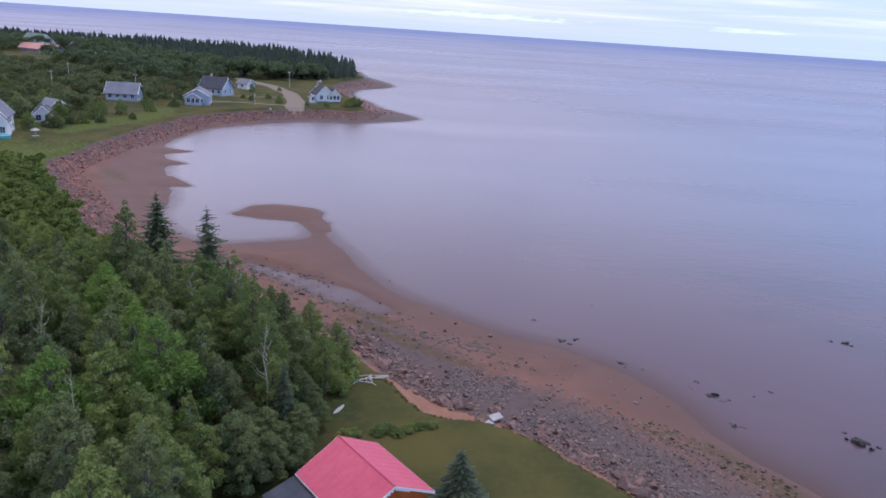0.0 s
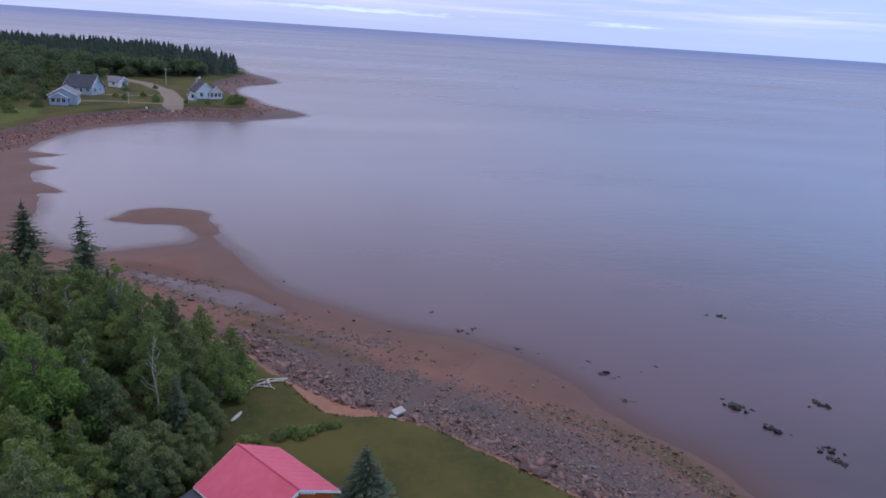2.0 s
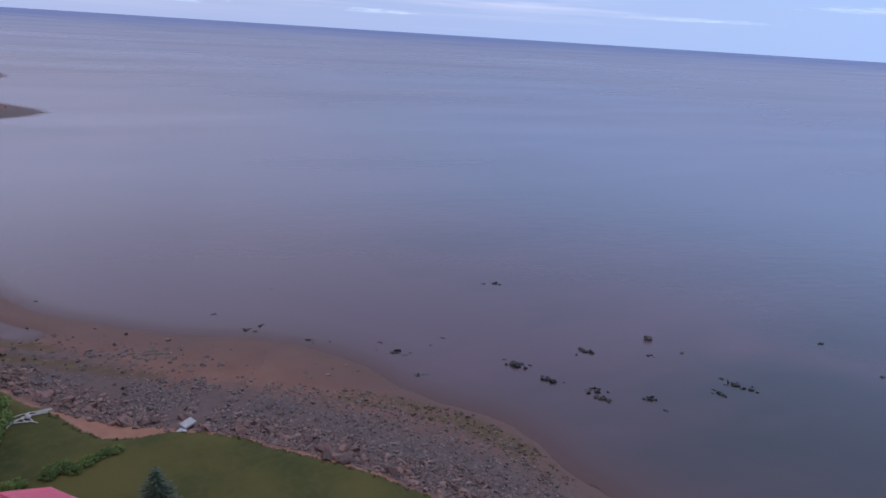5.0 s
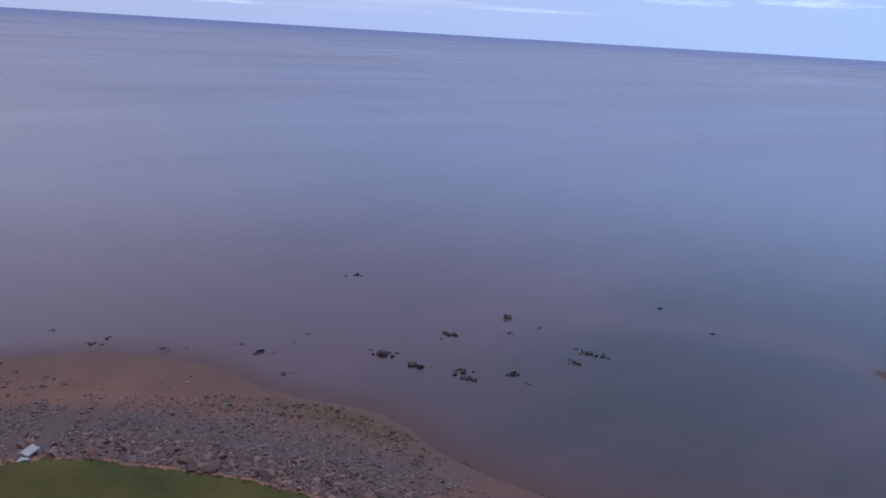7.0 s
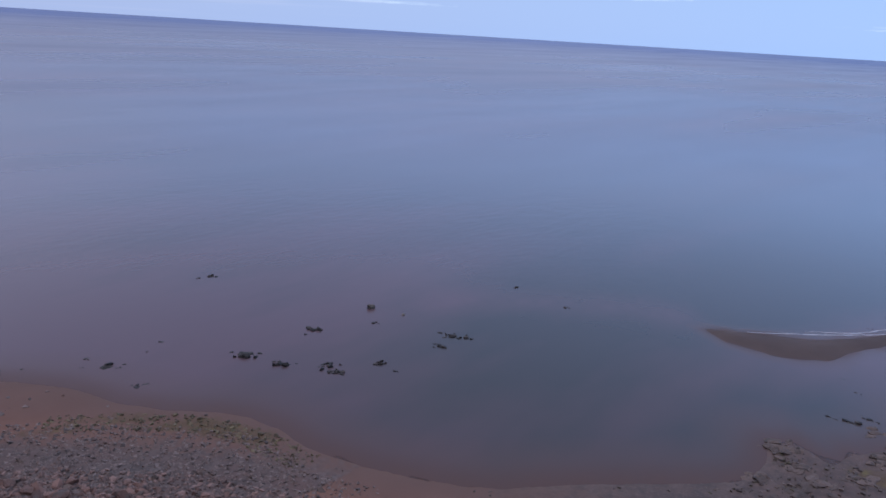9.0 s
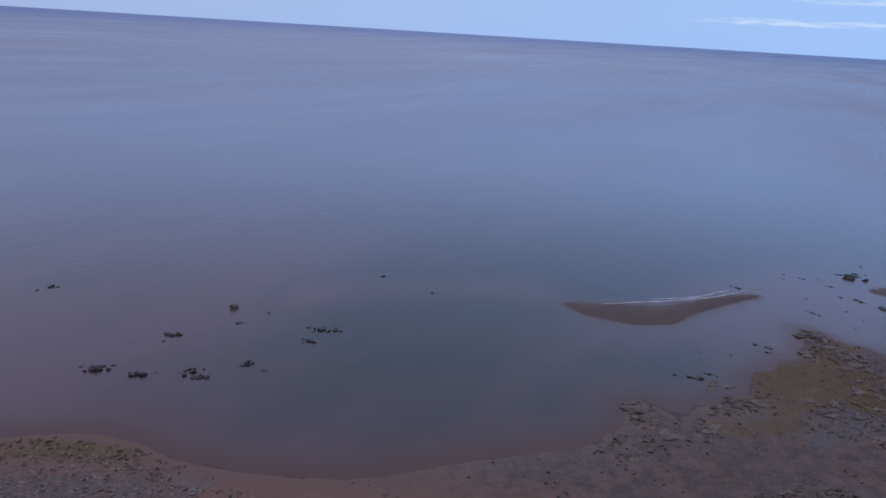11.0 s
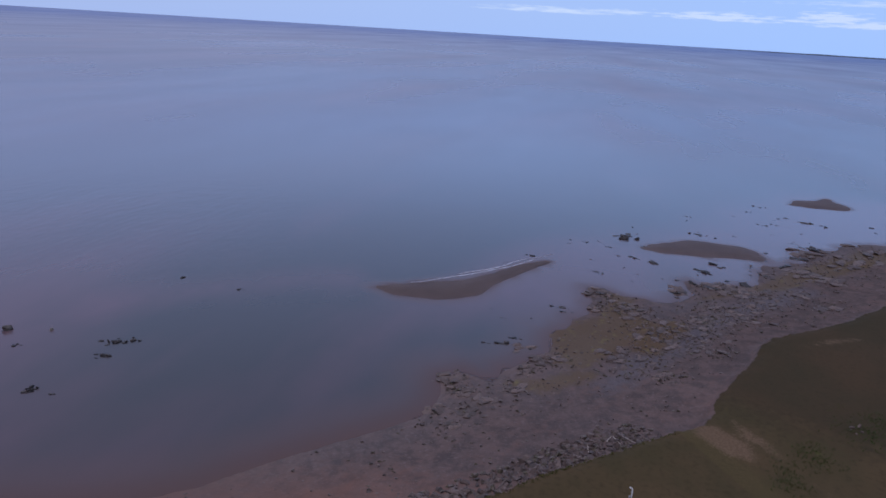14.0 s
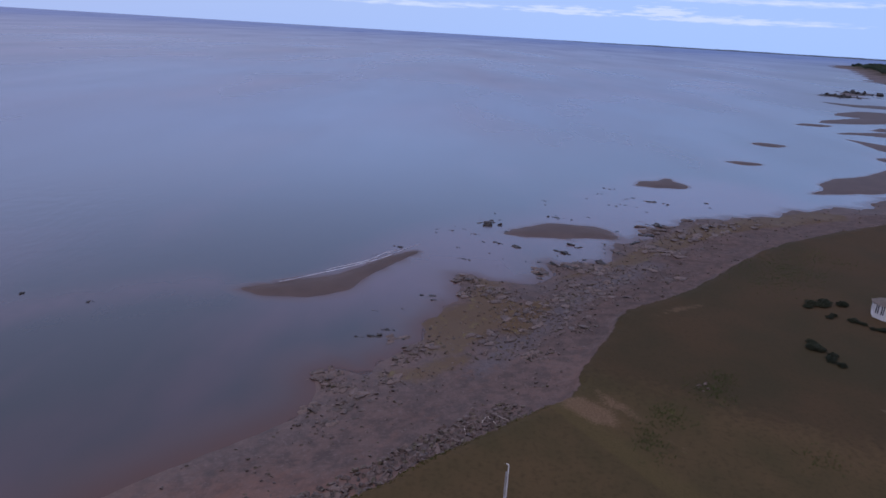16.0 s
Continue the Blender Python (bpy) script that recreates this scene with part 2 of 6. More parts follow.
    tan = g.mix(g.span(n3, 0.3, 0.7), (0.098, 0.060, 0.034), (0.165, 0.110, 0.068))
    c = g.mix(g.math("MULTIPLY", g.span(g.math("ADD", g.attr("worn"), g.math("MULTIPLY_ADD", edge, 0.9, g.math("MULTIPLY", g.math("SUBTRACT", n3, 0.5), 0.9))), 0.36, 0.86), 0.8), c, tan)
    gravel = g.mix(g.span(n3, 0.3, 0.7), (0.17, 0.135, 0.105), (0.27, 0.22, 0.175))
    c = g.mix(g.span(g.math("ADD", g.attr("track"), g.math("MULTIPLY", edge, 0.3)), 0.4, 0.6), c, gravel)
    relief = g.math("ADD", g.math("MULTIPLY", g.math("MULTIPLY", g.math("SUBTRACT", 1.0, cell.outputs["Distance"]), mask("shingle", 0.3, 0.75)), 0.5), g.math("MULTIPLY", n3, 0.3))
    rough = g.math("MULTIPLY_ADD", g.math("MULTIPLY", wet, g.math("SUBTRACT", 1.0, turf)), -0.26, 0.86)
    return g.finish(c, rough, g.bump(relief, 0.5, 0.06), spec=g.math("MULTIPLY_ADD", g.math("MAXIMUM", turf, g.math("MULTIPLY", g.attr("shoal"), 0.7)), -0.22, 0.30))


def water_material():
    g = Graph("sea_water")
    ripples = g.math("ADD", g.math("MULTIPLY", g.noise(0.9, 2.0, 0.5, (0.45, 1.0, 1)), 0.6),
                     g.math("MULTIPLY", g.noise(0.30, 2.0, 0.5, (0.5, 1.0, 1)), 0.5))
    lanes = g.noise(0.006, 4.0, 0.55, (0.5, 1.6, 1))
    calm = g.span(lanes, 0.40, 0.62)
    bump = g.node("ShaderNodeBump", Distance=0.30)
    dist = g.n.new("ShaderNodeVectorMath")
    dist.operation = "LENGTH"
    g.l.new(g.where(), dist.inputs[0])
    g.l.new(g.math("MULTIPLY", g.math("MULTIPLY", g.math("MULTIPLY_ADD", calm, 0.20, 0.14), g.span(g.attr("depth"), 0.15, 1.8)), g.math("MULTIPLY", g.span(dist.outputs["Value"], 480.0, 110.0), 0.6)), bump.inputs["Strength"])
    away = g.math("DIVIDE", dist.outputs["Value"], g.math("ADD", dist.outputs["Value"], 700.0))
    g.l.new(ripples, bump.inputs["Height"])
    normal = bump.outputs[0]
    silt_sheen = g.span(g.math("ADD", g.noise(0.030, 4.0, 0.55, (0.6, 1.4, 1)), g.math("MULTIPLY_ADD", g.attr("depth"), -0.09, g.math("MULTIPLY", g.attr("silt_sheen"), 0.41))), 0.44, 0.78)
    body = g.mix(silt_sheen, (0.054, 0.053, 0.053), (0.114, 0.073, 0.081))
    patches = g.span(g.noise(0.011, 4.0, 0.6, (0.6, 1.5, 1)), 0.45, 0.68)
    open_sea = g.mix(patches, (0.074, 0.079, 0.128), (0.116, 0.091, 0.128))
    body = g.mix(g.span(g.attr("depth"), 1.0, 3.4), body, open_sea)
    far_band = g.span(g.math("ADD", dist.outputs["Value"], g.math("MULTIPLY", lanes, 900.0)), 1300.0, 3600.0)   # far out: deep blue put into the body colour for weaker sky reflection
    body = g.mix(far_band, body, (0.036, 0.084, 0.245))
    body = g.mix(g.span(g.attr("depth"), 0.0, 0.24), (0.104, 0.063, 0.053), body)      # stirred-up sand in the shallows
    deep = g.node("ShaderNodeBsdfDiffuse", Color=body)
    clear = g.node("ShaderNodeBsdfTransparent", Color=(0.96, 0.94, 0.93))
    below = g.node("ShaderNodeMixShader", Fac=g.span(g.math("ADD", g.attr("depth"), g.math("MULTIPLY", g.attr("silt_sheen"), 0.02)), 0.0, 0.02))
    g.l.new(clear.outputs[0], below.inputs[1])
    g.l.new(deep.outputs[0], below.inputs[2])
    gloss = g.node("ShaderNodeBsdfGlossy", Color=(0.92, 0.92, 0.95), Roughness=g.math("ADD", g.math("MULTIPLY_ADD", calm, 0.08, 0.17), g.math("MULTIPLY", away, 0.16)))
    g.l.new(normal, gloss.inputs["Normal"])
    fres = g.node("ShaderNodeFresnel", IOR=1.33)
    g.l.new(normal, fres.inputs["Normal"])
    top = g.n.new("ShaderNodeMixShader")
    # wavelets keep a rough sea from mirroring fully at a grazing angle
    g.l.new(g.math("MULTIPLY", g.math("SMOOTH_MIN", g.math("MULTIPLY_ADD", fres.outputs[0], 1.55, -0.022), g.math("MULTIPLY_ADD", far_band, -0.13, g.math("MULTIPLY_ADD", away, -0.05, g.math("MULTIPLY_ADD", lanes, -0.36, 0.635))), 0.22), g.math("MULTIPLY_ADD", g.span(g.attr("depth"), 0.0, 0.12), 0.55, 0.45)), top.inputs[0])
    g.l.new(below.outputs[0], top.inputs[1])
    g.l.new(gloss.outputs[0], top.inputs[2])
    g.l.new(top.outputs[0], g.n.new("ShaderNodeOutputMaterial").inputs[0])
    return g.m


GROUND, WATER = ground_material(), water_material()
LEAF = leafy("broadleaf_foliage", (0.112, 0.160, 0.056), (0.255, 0.322, 0.090), (0.30, 0.320, 0.080))
LEAF_BRIGHT = leafy("bright_foliage", (0.12, 0.21, 0.045), (0.20, 0.32, 0.065), (0.23, 0.32, 0.07))
LEAF_GREY = leafy("grey_green_foliage", (0.100, 0.138, 0.064), (0.225, 0.268, 0.108), (0.26, 0.28, 0.09))
NEEDLE = leafy("spruce_needles", (0.066, 0.094, 0.058), (0.135, 0.170, 0.096), (0.14, 0.165, 0.08))
DARK_LEAF = leafy("dark_shrub_foliage", (0.022, 0.030, 0.018), (0.050, 0.060, 0.032), (0.06, 0.06, 0.03))
SCRUB = leafy("scrub_foliage", (0.085, 0.116, 0.052), (0.180, 0.212, 0.084), (0.21, 0.22, 0.09), each=0.0)
LEAF_FAR = leafy("far_broadleaf_foliage", (0.070, 0.105, 0.056), (0.150, 0.195, 0.084), (0.17, 0.20, 0.085), each=0.0)
UNDERGROWTH = leafy("undergrowth_foliage", (0.115, 0.165, 0.042), (0.215, 0.270, 0.060), (0.24, 0.26, 0.065), each=0.0)
TUSSOCK = leafy("tussock_grass", (0.080, 0.080, 0.022), (0.135, 0.118, 0.034), (0.14, 0.11, 0.036), each=0.0)
HEATH_GREEN = leafy("heath_grass_blades", (0.050, 0.070, 0.022), (0.090, 0.115, 0.036), (0.10, 0.11, 0.04), each=0.0)
WOODS = leafy("far_spruce_foliage", (0.044, 0.070, 0.054), (0.095, 0.130, 0.088), (0.115, 0.15, 0.085), each=0.0)
BARK = plain("bark", (0.07, 0.055, 0.045), (0.16, 0.135, 0.115), 0.9, 18, 2.0, 0.8, 0.02)
PALE_BARK = plain("pale_bark", (0.27, 0.235, 0.190), (0.41, 0.37, 0.31), 0.85, 14, 3.0, 0.5, 0.01)
DRIFT = plain("driftwood", (0.36, 0.31, 0.26), (0.58, 0.53, 0.47), 0.85, 22, 2.0, 0.6, 0.015)
RED_STONE = rocky("red_sandstone", (0.075, 0.042, 0.034), (0.255, 0.142, 0.110), (0.08, 0.058, 0.052), 0.28)
BAY_RUBBLE = rocky("bay_rubble", (0.110, 0.048, 0.036), (0.40, 0.175, 0.125), (0.13, 0.070, 0.058), 0.28, island=True)
RED_RUBBLE = rocky("red_rubble", (0.100, 0.058, 0.047), (0.28, 0.172, 0.140), (0.10, 0.075, 0.07), 0.35, island=True)
GREY_STONE = rocky("grey_stone", (0.058, 0.038, 0.030), (0.150, 0.102, 0.082), (0.050, 0.036, 0.029), 0.35)
GREY_RUBBLE = rocky("grey_rubble", (0.052, 0.040, 0.037), (0.225, 0.166, 0.146), (0.12, 0.070, 0.054), 0.36, island=True)
DARK_RUBBLE = rocky("dark_brown_rubble", (0.044, 0.032, 0.028), (0.150, 0.108, 0.092), (0.07, 0.055, 0.03), 0.4, island=True)
SEA_STONE = rocky("weed_covered_stone", (0.012, 0.010, 0.010), (0.085, 0.072, 0.066), (0.010, 0.008, 0.007), 0.62)
PALE_STONE = rocky("pale_bare_stone", (0.070, 0.060, 0.052), (0.30, 0.26, 0.21), (0.030, 0.024, 0.02), 0.42)
WEED_RUBBLE = rocky("olive_weedy_rubble", (0.058, 0.044, 0.026), (0.165, 0.128, 0.066), (0.070, 0.048, 0.030), 0.4, island=True)
WHITE = plain("white_paint", (0.66, 0.66, 0.66), (0.80, 0.80, 0.79), 0.55, 25, 0.8, 0.1, 0.004)
PINK_ROOF = plain("red_metal_roof", (0.50, 0.072, 0.115), (0.60, 0.105, 0.155), 0.5, 3.0, 0.35, 0.05, 0.01)
ORANGE = plain("orange_painted_boards", (0.42, 0.085, 0.018), (0.56, 0.13, 0.028), 0.7, 24, 1.2, 0.2, 0.006)
SLATE = plain("dark_grey_shingles", (0.040, 0.042, 0.052), (0.080, 0.082, 0.098), 0.85, 20, 1.0, 0.5, 0.01)
ASH = plain("grey_roof_shingles", (0.13, 0.135, 0.155), (0.22, 0.225, 0.25), 0.85, 12, 0.5, 0.4, 0.01)
BLUE_GREY = plain("blue_grey_siding", (0.30, 0.36, 0.45), (0.40, 0.46, 0.55), 0.7, 12, 0.6, 0.1, 0.005)
GREEN_ROOF = plain("green_metal_roof", (0.07, 0.13, 0.11), (0.11, 0.18, 0.15), 0.5, 4, 0.2, 0.05, 0.01)
SALMON = plain("faded_red_roof", (0.50, 0.22, 0.19), (0.62, 0.30, 0.26), 0.7, 4, 0.2, 0.1, 0.01)
GLASS = plain("dark_window_glass", (0.02, 0.025, 0.03), (0.035, 0.04, 0.05), 0.08, 2, 0.5, 0.02, 0.002)
CONCRETE = plain("weathered_concrete", (0.28, 0.27, 0.26), (0.44, 0.43, 0.415), 0.8, 10, 1.0, 0.3, 0.01)
METAL = plain("grey_galvanised_metal", (0.42, 0.43, 0.45), (0.56, 0.57, 0.6), 0.45, 20, 1, 0.1, 0.002, 0.0, 0.6)
FIBREGLASS = plain("pale_fibreglass", (0.30, 0.30, 0.23), (0.44, 0.44, 0.36), 0.35, 6, 0.8, 0.05, 0.004)
TURQUOISE = plain("turquoise_cloth", (0.10, 0.34, 0.38), (0.16, 0.44, 0.48), 0.8, 10, 1, 0.1, 0.004)
FOAM = plain("sea_foam", (0.34, 0.34, 0.38), (0.6, 0.6, 0.64), 0.5, 6, 0.8, 0.2, 0.01)
# blue-grey base colour carries the air haze over the distant woods
HAZY_LAND = plain("hazy_wooded_shore", (0.060, 0.085, 0.115), (0.085, 0.110, 0.140), 0.95, 0.05, 0.004, 0.2, 0.5)


# ---- the lie of the land ----
# the water's edge, from the far headland round the bay to the coast beyond
EDGE_BAY = [(-320, 520), (-150, 560), (-70, 470), (-50, 410), (-38, 385), (-30, 355), (-42, 330), (-44, 306), (-33, 280), (-26, 262), (-11, 237),
            (-28, 219), (-45, 214), (-57, 202), (-65, 187), (-66.5, 172), (-65.5, 159), (-60, 146), (-52.5, 128),
            (-46, 113), (-43, 101), (-37, 93), (-30.5, 90.5), (-24, 93), (-19.5, 95.5)]
EDGE_BEACH = [(-19, 100.5), (-14.2, 92), (-10, 83.3), (-6, 77.2), (-1, 72.6), (4.5, 68.2), (8.5, 66.1), (12.9, 64), (17, 60.8),
              (19.8, 57.4), (21.7, 53.6), (22.7, 50.2), (25, 46.4), (27.6, 43.2), (29.1, 39.5), (29.2, 34.8), (29.9, 32.3),
              (31, 28.7), (33, 24.8), (35.5, 21.3), (38.1, 19.2), (40.7, 16.6), (43.7, 13.7), (46.2, 11.3)]
EDGE_COAST = [(48.6, 9.4), (52, 8.8), (55.2, 9.4), (56.6, 7.6), (55.4, 5.0), (57.6, 3.9), (60.8, 2.8), (63.6, 0.8), (67.9, 0.1), (72.1, -2.0), (76.2, -3.4),
              (79.7, -4.2), (83.2, -2.9), (82.6, -5.8), (81.4, -9.0), (82.4, -12.6), (85.7, -15.6), (89.6, -16.0), (89.4, -20.9), (94.6, -25.4), (99.1, -26.0), (101.6, -29.0), (102.4, -31.6),
              (106.8, -34.4), (111.2, -35.4), (114.1, -41.0), (118.2, -46.2), (122.6, -53.9), (123.9, -61.6), (129.8, -67.5), (129.6, -71.4), (135.5, -78.6), (135.1, -84.6),
              (141.0, -89.7), (145.9, -95.4), (172, -128), (215, -162), (280, -212), (380, -282), (560, -386), (800, -484), (1150, -660), (1310, -740), (1629, -868), (1900, -1100)]
# the upper edge of the bank
BANK_BAY = [(-320, 500), (-150, 530), (-80, 450), (-58, 400), (-46, 366), (-52, 330), (-52, 305), (-42, 275), (-35, 252), (-29, 236), (-31, 227),
            (-45, 224), (-60, 211), (-70, 196), (-73, 175), (-73.5, 151), (-72.5, 133), (-71, 121), (-62, 108),
            (-50.4, 92.5), (-45, 85), (-37, 78.5)]
BANK_NEAR = [(-28, 71.5), (-20, 66), (-13.5, 61), (-8, 56), (-3.7, 50.5), (-1.1, 46.5), (1.2, 45.3), (4.5, 45), (8.9, 41.8),
             (12.6, 38), (15.2, 35.1), (17.3, 32), (20.5, 26), (24.5, 18), (29.5, 10), (34.6, 4.4), (37.5, 1.2), (41, -2.3),
             (44.6, -6.4), (47, -9.2)]
BANK_COAST = [(49, -11.5), (53.3, -13.3), (62, -17.6), (67.5, -20.5), (71.5, -25.9), (79.2, -33.6), (92.7, -45.5), (102.3, -58.2),
              (112.2, -74.4), (128, -100), (165, -140), (240, -195), (340, -275), (540, -400), (800, -510), (1150, -690), (1320, -775),
              (1600, -890), (1850, -1120)]
INLAND = [(2400, -6400), (-6400, -6400), (-6400, 1200), (-1500, 800)]
# sand and shelf banks that stand clear of the water: chains of (x, y, radius)
BARS = [
    [(-32, 106.5, 1.6), (-28, 108.8, 4.6), (-24, 108.5, 4.4), (-20.5, 104.5, 2.0), (-18.5, 100, 1.8)],
    [(74.4, 21.3, 0.3), (74.6, 18.2, 1.9), (75.8, 14.4, 3.0), (77.7, 11.4, 2.7), (80.6, 9.5, 1.7), (84.3, 7.3, 1.25), (88, 5.2, 1.2), (91.6, 2.3, 0.4)],
    [(103.4, -11.3, 0.5), (104.4, -14.3, 2.4), (106.7, -19.6, 4.2), (107, -24.4, 3.6), (105, -27, 1.6)],
    [(146.6, -42.7, 0.7), (148.3, -46.4, 3.4), (149.2, -50, 4.0), (148, -52.8, 0.8)], [(156, -51.8, 0.5), (150.8, -49.4, 2.0)],
    [(184.9, -76.5, 0.8), (184.1, -80.2, 3.1), (184.3, -83.4, 2.1)],
    [(223.9, -100.5, 0.8), (223.6, -104, 4.6), (223.7, -107.4, 2.6)],
    [(292.1, -147.1, 1.9), (294, -154.2, 5.4), (295.4, -159.4, 3.0)],
    [(148.1, -80.8, 0.5), (151.2, -87, 2.2), (157, -93.5, 6.0), (162, -100.5, 7.6), (170, -110, 5.2), (180, -122, 6.0)],
    [(251, -144.2, 0.8), (243, -146.6, 2.6), (236, -147.6, 5.0), (226, -149, 8.0), (212, -152, 8.0)], [(204.9, -129, 0.7), (203, -134, 6.0), (200, -142, 8.0)],
    [(267.2, -150, 1.4), (270.5, -159.5, 3.6), (270, -168, 7.0), (272, -182, 9.0)], [(284.9, -174.8, 2.0), (291, -186, 6.0)],
    [(306.4, -164.3, 1.6), (312.2, -173.3, 6.5), (318, -184, 8.0), (330, -203, 10.0), (345, -226, 14.0)], [(347.7, -196.4, 5.0), (352, -206, 11.0), (366, -226, 14.0)],
    [(436.2, -232.8, 2.5), (426.2, -236, 7.0), (416, -242, 10.0), (416, -258, 15.0), (410, -276, 16.0)],
    [(500, -268, 9.0), (503, -277, 13.0), (500, -290, 9.0)], [(520, -292, 5.0), (546, -314, 14.0), (560, -332, 8.0)],
    [(790, -455, 6.0), (800, -476, 14.0), (860, -520, 22.0)],
    [(-57.2, 154.2, 0.4), (-64, 153, 4.6)], [(-53.6, 141, 0.5), (-60, 140, 5.5)], [(-46, 122.2, 0.5), (-53, 123.5, 5.5)],
]
# hollows in the sand that hold water
POOLS = [[(-24.5, 83, 0.6), (-17, 78.6, 1.5), (-10.5, 74.2, 2.1), (-6.5, 71.3, 1.3)]]
UPLAND = 3.0


def rounded(points, steps=4):
    """The points joined by a smooth curve."""
    p = np.array(points, float)
    q = np.vstack([2 * p[0] - p[1], p, 2 * p[-1] - p[-2]])
    out = []
    for i in range(1, len(q) - 2):
        for k in range(steps):
            t = k / steps
            out.append(0.5 * (2 * q[i] + (q[i + 1] - q[i - 1]) * t + (2 * q[i - 1] - 5 * q[i] + 4 * q[i + 1] - q[i + 2]) * t**2
                              + (3 * q[i] - q[i - 1] - 3 * q[i + 1] + q[i + 2]) * t**3))
    return np.array(out + [q[-2]])


SHORE = np.vstack([rounded(EDGE_BAY + EDGE_BEACH + EDGE_COAST, 3), INLAND])
BANK = np.vstack([rounded(BANK_BAY + BANK_NEAR + BANK_COAST, 3), INLAND])


def to_line(x, y, line):
    """The distance from each place to an open or closed line."""
    best = np.full(x.shape, 1e18)
    for (ax, ay), (bx, by) in zip(line[:-1], line[1:]):
        ux, uy = bx - ax, by - ay
        t = np.clip(((x - ax) * ux + (y - ay) * uy) / max(ux * ux + uy * uy, 1e-9), 0, 1)
        np.minimum(best, (x - ax - t * ux) ** 2 + (y - ay - t * uy) ** 2, out=best)
    return np.sqrt(best)


def inside(x, y, ring):
    hit = np.zeros(x.shape, bool)
    for (ax, ay), (bx, by) in zip(ring, np.roll(ring, -1, 0)):
        if ay != by:
            hit ^= ((ay > y) != (by > y)) & (x < (bx - ax) * (y - ay) / (by - ay) + ax)
    return hit


def chain(x, y, links):
    """How far each place lies inside a chain of circles (outside: minus)."""
    best = np.full(x.shape, -1e9)
    for (ax, ay, ar), (bx, by, br) in zip(links[:-1], links[1:]):
        ux, uy = bx - ax, by - ay
        t = np.clip(((x - ax) * ux + (y - ay) * uy) / (ux * ux + uy * uy), 0, 1)
        np.maximum(best, ar + (br - ar) * t - np.hypot(x - ax - t * ux, y - ay - t * uy), out=best)
    return best


def swell(x, y, size, seed=0.0):
    """A smooth unevenness between about -1 and 1."""
    u, v = x / size, y / size
    return (np.sin(u * 1.0 + 1.7 * np.sin(v * 0.8 + seed) + seed) + np.sin(v * 1.3 - 1.1 * np.sin(u * 1.1 + 2 * seed) + 3 * seed)
            + 0.6 * np.sin(2.3 * u + 1.9 * v + seed * 5) + 0.5 * np.sin(3.1 * v - 2.7 * u + seed * 7)) / 2.6


def land(x, y):
    """The ground's height, the distance inside the shore and inside the bank."""
    x, y = np.asarray(x, float), np.asarray(y, float)
    shore = to_line(x, y, SHORE[:-4]) * np.where(inside(x, y, SHORE), 1, -1)
    bank = to_line(x, y, BANK[:-4]) * np.where(inside(x, y, BANK), 1, -1)
    far = np.clip(np.hypot(x, y) / 120, 0.6, 4)
    shore = shore + swell(x, y, 1.9, 1.0) * 0.30 * far + swell(x, y, 0.7, 2.0) * 0.10 + np.clip((x - 47) / 40, 0, 1) * (y < 12) * (swell(x, y, 1.1, 11.0) * 0.9 + swell(x + 0.6 * y, y, 2.6, 12.0) * 1.3)
    bank = bank + swell(x, y, 1.3, 3.0) * 0.22 + swell(x, y, 0.5, 4.0) * 0.10
    share = np.clip(-bank, 0, None) / np.maximum(np.clip(-bank, 0, None) + np.clip(shore, 0, None), 1e-6)
    beach = 0.05 + 2.05 * np.clip(1 - share, 0, 1) ** 1.6 + swell(x, y, 2.6, 5.0) * 0.05
    sea = -0.05 * np.clip(-shore, 0, None) ** 0.85
    sea = np.maximum(sea, -3.5)
    z = np.where(shore > 0, np.minimum(beach, 0.05 * shore + 0.35 * np.clip(shore, 0, None) * (1 - share)), sea)
    for links in BARS:
        bar = chain(x, y, links) + swell(x, y, 1.6, 6.0) * 0.25
        z = np.where(bar > -6, np.maximum(z, np.clip(bar * 0.11, -0.66, 0.22)), z)
    for links in POOLS:
        hollow = chain(x, y, links) + swell(x, y, 1.6, 9.0) * 0.3
        z = np.where(hollow > -1.5, np.minimum(z, 0.25 - np.clip(hollow + 1.5, 0, 2.2) * 0.155), z)
    up = UPLAND + 0.003 * np.clip(bank, 0, 500) + 0.009 * np.clip(bank - 70, 0, 400) + swell(x, y, 9.0, 7.0) * 0.12 * np.clip(bank / 6, 0, 1) + 0.25 * swell(x, y, 60.0, 8.0) * np.clip((bank - 20) / 60, 0, 1)
    lip = np.clip(bank / 0.9 + 0.5, 0, 1)
    lip = lip * lip * (3 - 2 * lip)
    return z * (1 - lip) + np.where(bank > -0.5, up, z) * lip, shore, bank


def axis(*runs):
    """Grid lines: runs of (from, to, first step, last step)."""
    out = [runs[0][0]]
    for lo, hi, s0, s1 in runs:
        v = lo
        while v < hi - 1e-6:
            v = min(hi, v + s0 + (s1 - s0) * (v - lo) / (hi - lo))
            out.append(v)
    return np.array(out)


